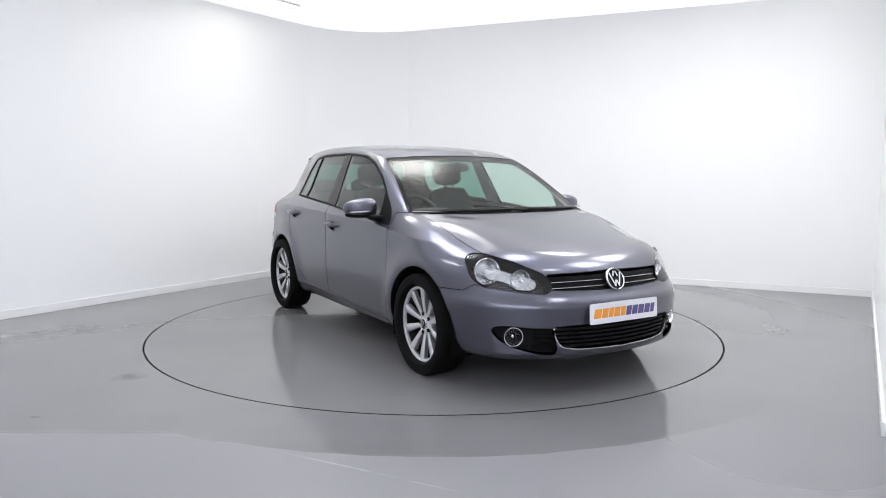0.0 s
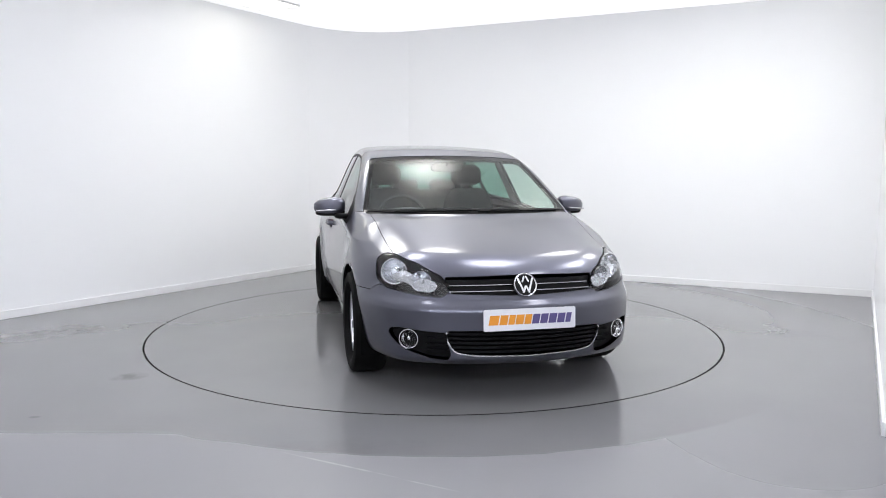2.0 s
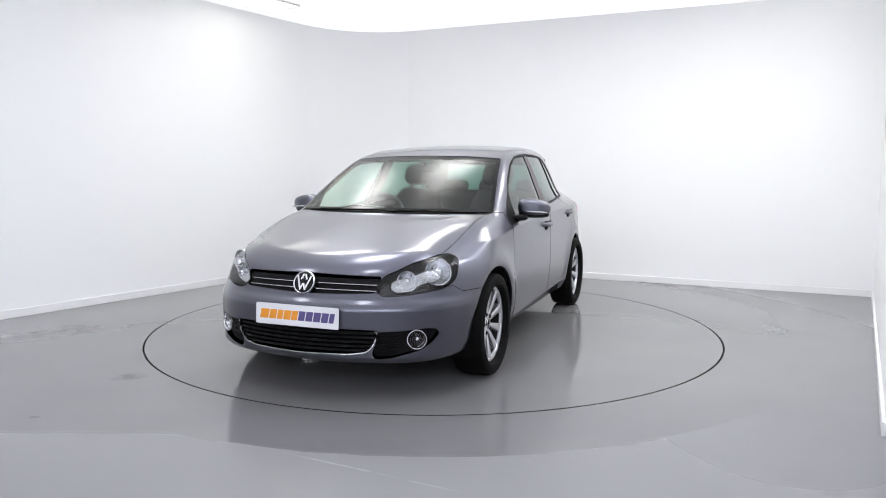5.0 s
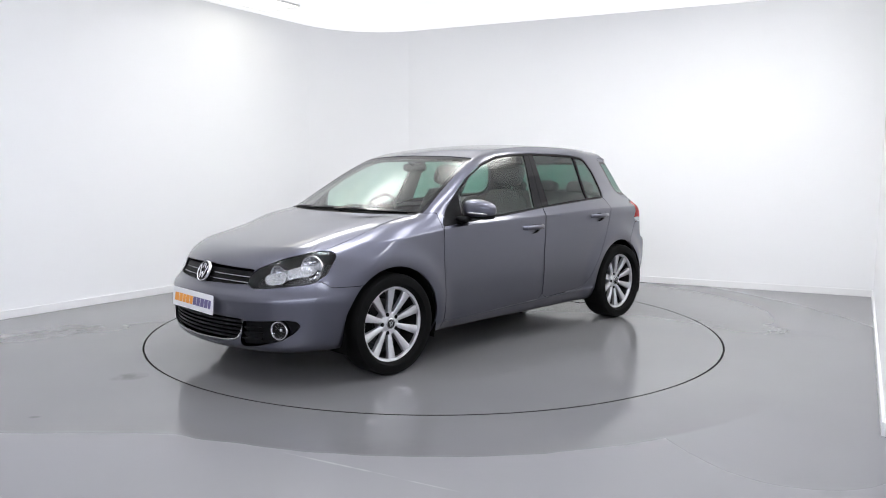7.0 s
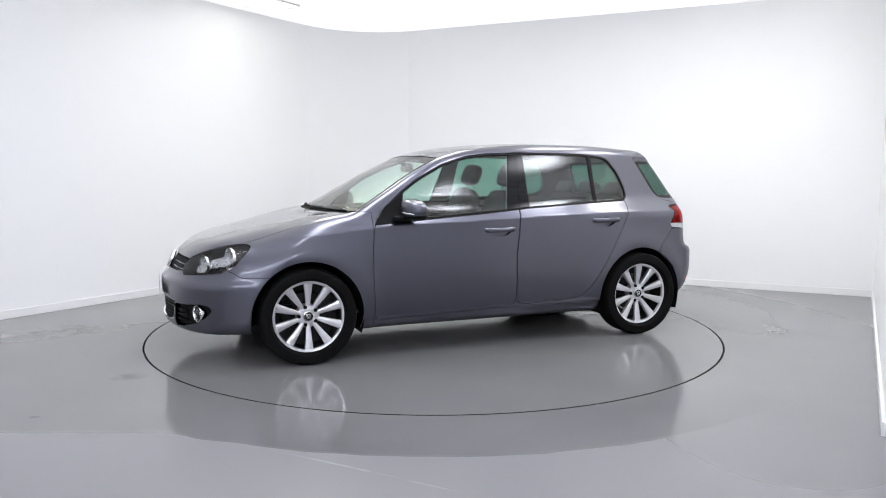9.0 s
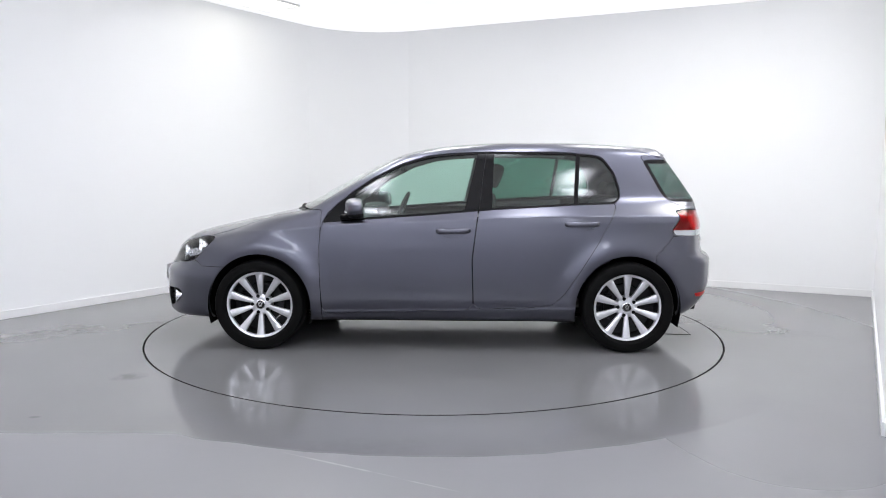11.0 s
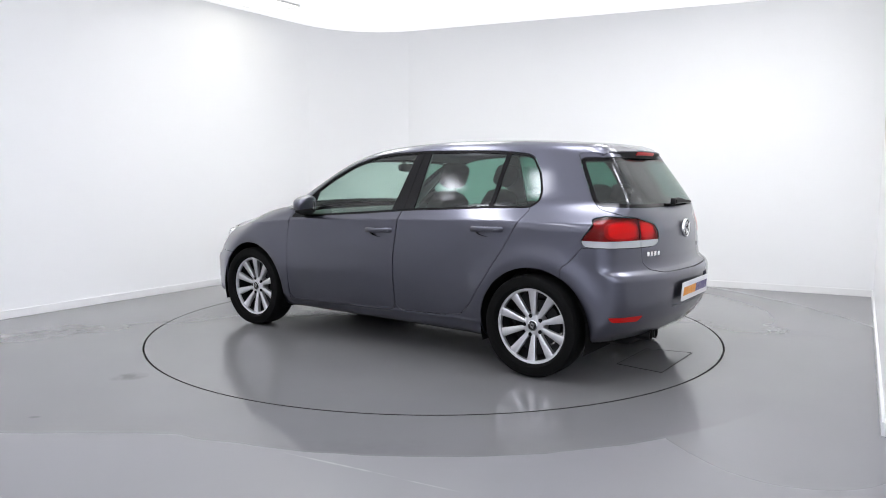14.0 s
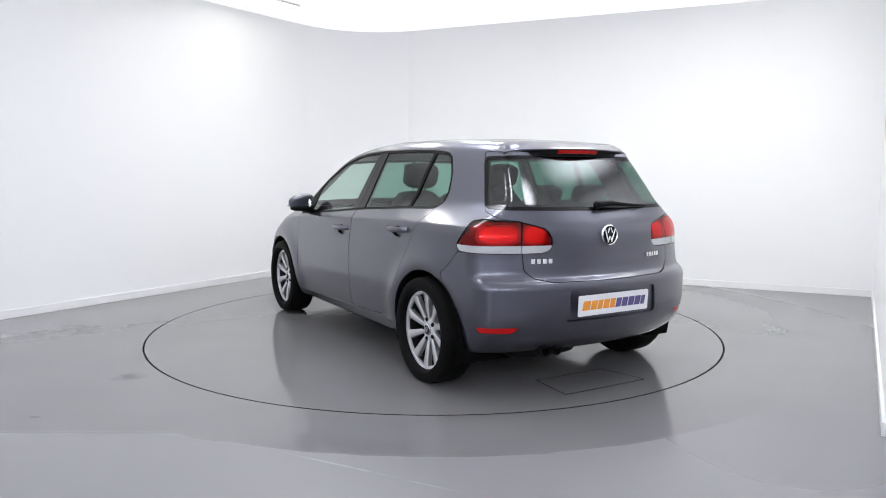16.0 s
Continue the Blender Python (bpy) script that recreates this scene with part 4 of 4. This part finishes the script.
# wheel arch liners
for hx in (HUB_X, -HUB_X):
    for sign in (1, -1):
        bm = bmesh.new()
        rings = []
        for i in range(33):
            a = radians(-18 + 216 * i / 32)
            rings.append([bm.verts.new((hx + r * math.cos(a), sign * yy, HUB_Z + r * math.sin(a) * (1.0 if math.sin(a) > 0 else 1.2)))
                          for r, yy in ((0.10, 0.44), (0.368, 0.44), (0.368, 0.80), (0.3665, 0.845 if hx > 0 else 0.84))])
        for p, q in zip(rings, rings[1:]):
            for k in range(3):
                bm.faces.new((p[k], p[k + 1], q[k + 1], q[k]))
        fit("wheel_arch_liner", bm, M_LINER, "black wheel arch liner")


# plates with a two-coloured emblem strip in place of lettering
def plate(x, y, z, lean, sign):
    """A white plate that faces forwards (sign 1) or backwards (-1)."""
    m = Matrix.Translation((x, y, z)) @ Matrix.Rotation(radians(90 if sign > 0 else -90), 4, "Z") @ Matrix.Rotation(radians(90 - lean), 4, "X")
    bm = prism(rounded([(-0.262, -0.058), (0.262, -0.058), (0.262, 0.058), (-0.262, 0.058)], 0.010, 3), 0, 0.004, m=m)
    base = fit("number_plate", bm, M_PLATE, "white plate with slanted orange and purple bars")
    widths = [0.060, 0.050, 0.041, 0.050, 0.044, 0.046, 0.048, 0.050, 0.048, 0.036]
    u = -0.236
    for i, w in enumerate(widths):
        h = 0.052 / 2
        sl = 0.010
        outline = [(u, -h), (u + w - 0.006, -h), (u + w - 0.006 + sl, h), (u + sl, h)]
        part("print_bar", prism(outline, 0.0042, 0.0050, m=m), M_ORANGE if i < 5 else M_PURPLE, base)
        u += w
    return base


plate(2.178, 0, 0.470, 3, 1)
plate(-2.026, 0.028, 0.528, -3, -1)


# round emblems: ring, dark disc, slanted bars
def emblem(x, z, r, lean, sign, parent=None):
    m = Matrix.Translation((x, 0, z)) @ Matrix.Rotation(radians(-90 if sign > 0 else 90), 4, "Z") @ Matrix.Rotation(radians(-lean), 4, "X")
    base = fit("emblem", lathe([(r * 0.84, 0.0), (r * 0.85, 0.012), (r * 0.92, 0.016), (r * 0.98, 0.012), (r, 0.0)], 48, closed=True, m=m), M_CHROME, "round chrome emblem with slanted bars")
    part("disc", lathe([(0.0, 0.006), (r * 0.86, 0.006), (r * 0.86, -0.01), (0.0, -0.01)], 40, m=m), M_GLOSS, base)
    for cx, cz, ang, ln in ((-0.44, 0.02, 20, 1.16), (0.44, 0.02, -20, 1.16), (-0.13, -0.38, -22, 0.64), (0.13, -0.38, 22, 0.64), (-0.17, 0.46, -22, 0.54), (0.17, 0.46, 22, 0.54)):
        b = box(r * 0.155, 0.010, r * ln, (0, 0, 0), 0.002)
        b.transform(m @ Matrix.Translation((cx * r, 0.010, cz * r)) @ Matrix.Rotation(radians(-ang), 4, "Y"))
        part("emblem_bar", b, M_CHROME, base)


emblem(2.092, 0.640, 0.068, -24, 1)
emblem(-1.940, 0.902, 0.060, 0, -1)

# badge bars on the tailgate
for y0, n, w in ((0.51, 4, 0.030), (-0.315, 5, 0.024)):
    for i in range(n):
        yy = y0 - (i + 0.5) * w * 1.1
        xx = -1.957 + 0.30 * yy * yy
        bm = box(0.005, w * 0.78, 0.026, bevel=0.001, m=Matrix.Translation((xx, yy, 0.772)) @ Matrix.Rotation(-0.54 * yy, 4, "Z"))
        fit("badge_bar", bm, M_CHROME, "small chrome badge bar")


# door mirrors
def shaped(cuts, f):
    """A rounded solid: a finely cut cube whose points go through f."""
    bm = bmesh.new()
    bmesh.ops.create_cube(bm, size=2)
    bmesh.ops.subdivide_edges(bm, edges=bm.edges[:], cuts=cuts, use_grid_fill=True)
    for v in bm.verts:
        v.co = f(v.co)
    return bm


def pillow(sx, sy, sz, power=4.0):
    """Half sizes of a cushion-like solid."""
    def f(c):
        n = (abs(c.x) ** power + abs(c.y) ** power + abs(c.z) ** power) ** (1 / power)
        return Vector((c.x / n * sx, c.y / n * sy, c.z / n * sz))
    return f


for sign in (1, -1):
    def cap(c, sign=sign):
        q = pillow(1, 1, 1, 2.9)(c)
        out = (q.y + 1) / 2                                  # 0 at the door, 1 at the tip
        z = q.z * (0.067 - 0.022 * out ** 2) - 0.010 * out + (0.004 if q.z > 0 else 0)
        x = q.x * (0.082 - 0.012 * out) - 0.040 * out ** 2 if q.x > 0 else q.x * 0.040 - 0.036 * out
        return Vector((0.598 + x, sign * (0.922 + q.y * 0.110), 1.010 + z))
    bm = shaped(9, cap)
    mir = fit("door_mirror", bm, M_PAINT, "body-coloured door mirror on a black foot")

    def lower_shell(c, sign=sign):
        q = pillow(1, 1, 1, 2.9)(c)
        out = (q.y + 1) / 2
        x = q.x * (0.072 - 0.012 * out) - 0.040 * out ** 2 if q.x > 0 else q.x * 0.040 - 0.036 * out
        return Vector((0.596 + x, sign * (0.918 + q.y * 0.102), 0.966 + q.z * 0.026 - 0.004 * out))
    part("lower_shell", shaped(7, lower_shell), M_BLACK, mir, "black lower shell")
    strip = [(0.655 - 0.034 * (i / 8) ** 2, sign * (0.885 + 0.135 * i / 8), 0.986 - 0.008 * i / 8) for i in range(9)]
    strip = [(x + 0.013, y, z) for x, y, z in strip]
    part("indicator", tube(strip, [0.005] + [0.008] * 7 + [0.004], 8, flat=0.8), M_WHITELENS, mir, "clear indicator strip")
    foot = shaped(4, lambda c, sign=sign: Vector((0.665 + pillow(1, 1, 1, 3)(c).x * 0.050, sign * (0.845 + pillow(1, 1, 1, 3)(c).y * 0.05), 0.942 + pillow(1, 1, 1, 3)(c).z * 0.020)))
    part("foot", foot, M_BLACK, mir)
    gl = prism(rounded([(-0.075, -0.045), (0.075, -0.035), (0.078, 0.03), (-0.07, 0.05)], 0.02, 3), 0, 0.003,
               m=Matrix.Translation((0.552, sign * 0.93, 1.0)) @ Matrix.Rotation(radians(-90), 4, "Z") @ Matrix.Rotation(radians(90), 4, "X"))
    part("mirror_glass", gl, M_MIRROR, mir, "mirror glass")

# roof spoiler with a high brake light
def roof_at(x, y):
    """Height of the skin over a point."""
    z = np.linspace(1.30, 1.52, 600)
    f = skin(np.full(600, x), np.full(600, y), z)
    hit = np.nonzero(f < 0)[0]
    return float(z[hit[-1]]) if len(hit) else 1.30


ys = [-0.478 + 0.956 * i / 30 for i in range(31)]
bm = bmesh.new()
rows = []
for y in ys:
    edge = max(0.0, (abs(y) - 0.36) / 0.145)
    xt = -1.678 + 0.36 * y * y + 0.035 * edge ** 3
    x1, x2 = -1.46 + 0.10 * y * y, -1.56 + 0.25 * y * y
    zt = 1.396 - 0.06 * y * y - 0.022 * edge ** 3
    foot = -1.646 + 0.10 * y * y + 1.47 * y ** 6
    rows.append([bm.verts.new(q) for q in ((-1.40, y, roof_at(-1.40, y) - 0.008), (x1, y, roof_at(x1, y) + 0.002), (x2, y, max(roof_at(x2, y), zt) + 0.003),
                                           (xt + 0.012, y, zt + 0.004), (xt, y, zt - 0.002), (xt + 0.002, y, zt - 0.009),
                                           (xt + 0.012, y, zt - 0.022), (foot - 0.004, y, 1.347), (foot + 0.12, y, 1.340))])
for p, q in zip(rows, rows[1:]):
    for k in range(9):
        f = bm.faces.new((p[k], p[(k + 1) % 9], q[(k + 1) % 9], q[k]))
        # undercut rear face and underside take black in place of their shade
        f.material_index = 1 if k in (5, 6, 7) else 0
bm.faces.new(rows[0]), bm.faces.new(rows[-1][::-1])
sp = fit("roof_spoiler", bm, [M_PAINT, M_BLACK], "body-coloured roof spoiler, black put on its shaded underside", smooth=35)
lamp = bmesh.new()
rows = []
for i in range(11):
    y = -0.15 + 0.30 * i / 10
    xt = -1.678 + 0.36 * y * y
    zt = 1.396 - 0.06 * y * y
    rows.append([lamp.verts.new(q) for q in ((xt + 0.022, y, zt - 0.010), (xt + 0.0015, y, zt - 0.0105), (xt + 0.010, y, zt - 0.030), (xt + 0.03, y, zt - 0.033))])
for p, q in zip(rows, rows[1:]):
    for k in range(4):
        lamp.faces.new((p[k], p[(k + 1) % 4], q[(k + 1) % 4], q[k]))
lamp.faces.new(rows[0]), lamp.faces.new(rows[-1][::-1])
part("brake_light", lamp, M_RED, sp, "red high-level brake light")


# wipers
def on_screen(y, lift, up):
    """A point on the windscreen, that far above its lower edge along x."""
    x = float(sill_line(y)) - up
    z = float(cabin_top(x + SHAPE[0] * y * y * float(step(-0.2, 0.9, x)))) - (SHAPE[1] + (SHAPE[2] - SHAPE[1]) * float(step(-0.1, 0.7, x))) * y * y
    return (x, y, z + lift)


for y0, y1 in ((-0.62, -0.02), (0.02, 0.64)):
    blade = [on_screen(y0 + (y1 - y0) * i / 8, 0.004, -0.022 + 0.014 * i / 8) for i in range(9)]
    wp = fit("windscreen_wiper", tube(blade, 0.0065, 8), M_BLACK, "black windscreen wiper")
    part("arm", tube([(sill_line(y0) + 0.02, y0 + 0.03, 0.962), on_screen(y0 + 0.10, 0.010, -0.018), on_screen((y0 + y1) / 2, 0.010, -0.014)], [0.010, 0.007, 0.005], 8), M_BLACK, wp)
rw = fit("rear_wiper", tube([(-1.870, 0.02, 1.070), (-1.872, -0.06, 1.078), (-1.868, -0.20, 1.068), (-1.858, -0.36, 1.058)], [0.020, 0.017, 0.010, 0.007], 8), M_BLACK, "black rear wiper")
part("pivot", lathe([(0.0, 0.03), (0.018, 0.026), (0.024, 0.0), (0.0, 0.0)], 20, m=Matrix.Translation((-1.855, 0.02, 1.068)) @ Matrix.Rotation(radians(90), 4, "Z")), M_BLACK, rw)

# exhaust
for yy in (0.31, 0.395):
    fit("exhaust_pipe", lathe([(0.028, 0.0), (0.034, 0.0), (0.035, 0.004), (0.035, 0.16), (0.028, 0.16)], 28, m=Matrix.Translation((-1.885, yy, 0.262)) @ Matrix.Rotation(radians(-90), 4, "Z")), M_BLACK, "dark metal exhaust tail pipe")
fit("silencer", shaped(5, lambda c: Vector((-1.68, 0.30, 0.255)) + pillow(0.12, 0.24, 0.06, 4)(c)), M_BLACK, "dark metal silencer")


# cabin
def seat(y):
    s = fit("seat_cushion", shaped(5, lambda c: Vector((0.13, y, 0.48)) + pillow(0.27, 0.25, 0.09, 5)(c)), M_SEAT, "dark fabric front seat")
    lean = Matrix.Translation((-0.12, y, 0.495)) @ Matrix.Rotation(radians(-20), 4, "Y")

    def back(c):
        q = pillow(1, 1, 1, 5)(c)
        return lean @ Vector((q.x * 0.065 - 0.02 * (abs(q.y) > 0.8), q.y * (0.245 - 0.05 * max(0, q.z)), 0.32 + q.z * 0.33))
    part("seat_back", shaped(7, back), M_SEAT, s)
    part("headrest", shaped(5, lambda c: lean @ (Vector((0.005, 0, 0.775)) + pillow(0.05, 0.135, 0.09, 3.5)(c))), M_SEAT, s)
    for d in (-0.05, 0.05):
        part("headrest_post", tube([lean @ Vector((0, d, 0.62)), lean @ Vector((0, d, 0.74))], 0.006, 8), M_CHROME, s)


seat(0.36), seat(-0.36)
bench = fit("rear_bench", shaped(6, lambda c: Vector((-0.92, 0, 0.53)) + pillow(0.25, 0.62, 0.09, 6)(c)), M_SEAT, "dark fabric rear bench")
lean = Matrix.Translation((-1.13, 0, 0.55)) @ Matrix.Rotation(radians(-22), 4, "Y")
part("backrest", shaped(8, lambda c: lean @ (Vector((0, 0, 0.27)) + pillow(0.07, 0.60, 0.28, 7)(c))), M_SEAT, bench)
for yy in (-0.38, 0, 0.38):
    part("headrest", shaped(5, lambda c: lean @ (Vector((0.01, yy, 0.60)) + pillow(0.045, 0.13, 0.06, 4)(c))), M_SEAT, bench)
fit("parcel_shelf", box(0.40, 1.08, 0.02, (-1.46, 0, 0.99), 0.006), M_DASH, "dark parcel shelf")


def dash(c):
    q = pillow(1, 1, 1, 6)(c)
    bow = 0.12 * (1 - q.y * q.y)
    return Vector((0.74 + q.x * (0.18 + (bow if q.x > 0 else 0)), q.y * 0.68, 0.80 + q.z * 0.145))


db = fit("dashboard", shaped(9, dash), M_DASH, "dark soft-touch dashboard")
part("binnacle", shaped(5, lambda c: Vector((0.60, -0.36, 0.945)) + pillow(0.10, 0.17, 0.05, 3)(c)), M_DASH, db)
part("centre_console", box(0.70, 0.20, 0.36, (0.30, 0, 0.50), 0.03), M_DASH, db)
wheel_m = Matrix.Translation((0.40, -0.36, 0.90)) @ Matrix.Rotation(radians(66), 4, "Y")
ring = [wheel_m @ Vector((0.185 * math.cos(2 * math.pi * i / 40), 0.185 * math.sin(2 * math.pi * i / 40), 0)) for i in range(40)]
sw = fit("steering_wheel", tube(ring, 0.015, 8, closed=True), M_DASH, "dark three-spoke steering wheel")
part("airbag_cover", shaped(4, lambda c: wheel_m @ (pillow(0.065, 0.075, 0.03, 3)(c) + Vector((0, 0, -0.01)))), M_DASH, sw)
for a in (90, -90, 0):
    part("spoke", tube([wheel_m @ Vector((0.05 * math.cos(radians(a)), 0.05 * math.sin(radians(a)), -0.01)), wheel_m @ Vector((0.18 * math.cos(radians(a)), 0.18 * math.sin(radians(a)), 0))], 0.018, 8, flat=0.5), M_DASH, sw)
part("column", tube([wheel_m @ Vector((0, 0, -0.02)), (0.62, -0.36, 0.82)], 0.035, 10), M_DASH, sw)
rm = fit("interior_mirror", shaped(4, lambda c: Vector((0.335, 0, 1.285)) + pillow(0.022, 0.125, 0.034, 3.5)(c)), M_DASH, "dark interior mirror")
part("stalk", tube([(0.345, 0, 1.30), (0.40, 0, 1.335)], 0.012, 8), M_DASH, rm)
fit("screen_sticker", box(0.002, 0.045, 0.018, m=Matrix.Translation((0.343, -0.52, 1.325)) @ Matrix.Rotation(radians(-58), 4, "Y")), M_PLATE, "small white sticker in the windscreen")
fit("cabin_floor", box(2.6, 1.40, 0.02, (-0.35, 0, 0.30), 0.004), M_SEAT, "dark carpeted cabin floor")

# hatch in the turntable's deck
hatch = part("hatch_plate", prism(rounded([(-1.995, -0.315), (-1.700, -0.250), (-1.695, 0.262), (-1.995, 0.292)], 0.004, 2), -0.003, 0.0025), M_DECK, table, "grey hatch plate")
rim = [(-1.999, -0.320, 0.0015), (-1.696, -0.253, 0.0015), (-1.691, 0.266, 0.0015), (-1.999, 0.296, 0.0015)]
part("hatch_gap", tube(rim, 0.0028, 6, closed=True), M_PIT, table)


def motions():
    rows = [(t, pose(0, 0, 0, 0, 0, a)) for t, a in TURN]
    walk(car, rows)
    walk(table, rows)


motions()
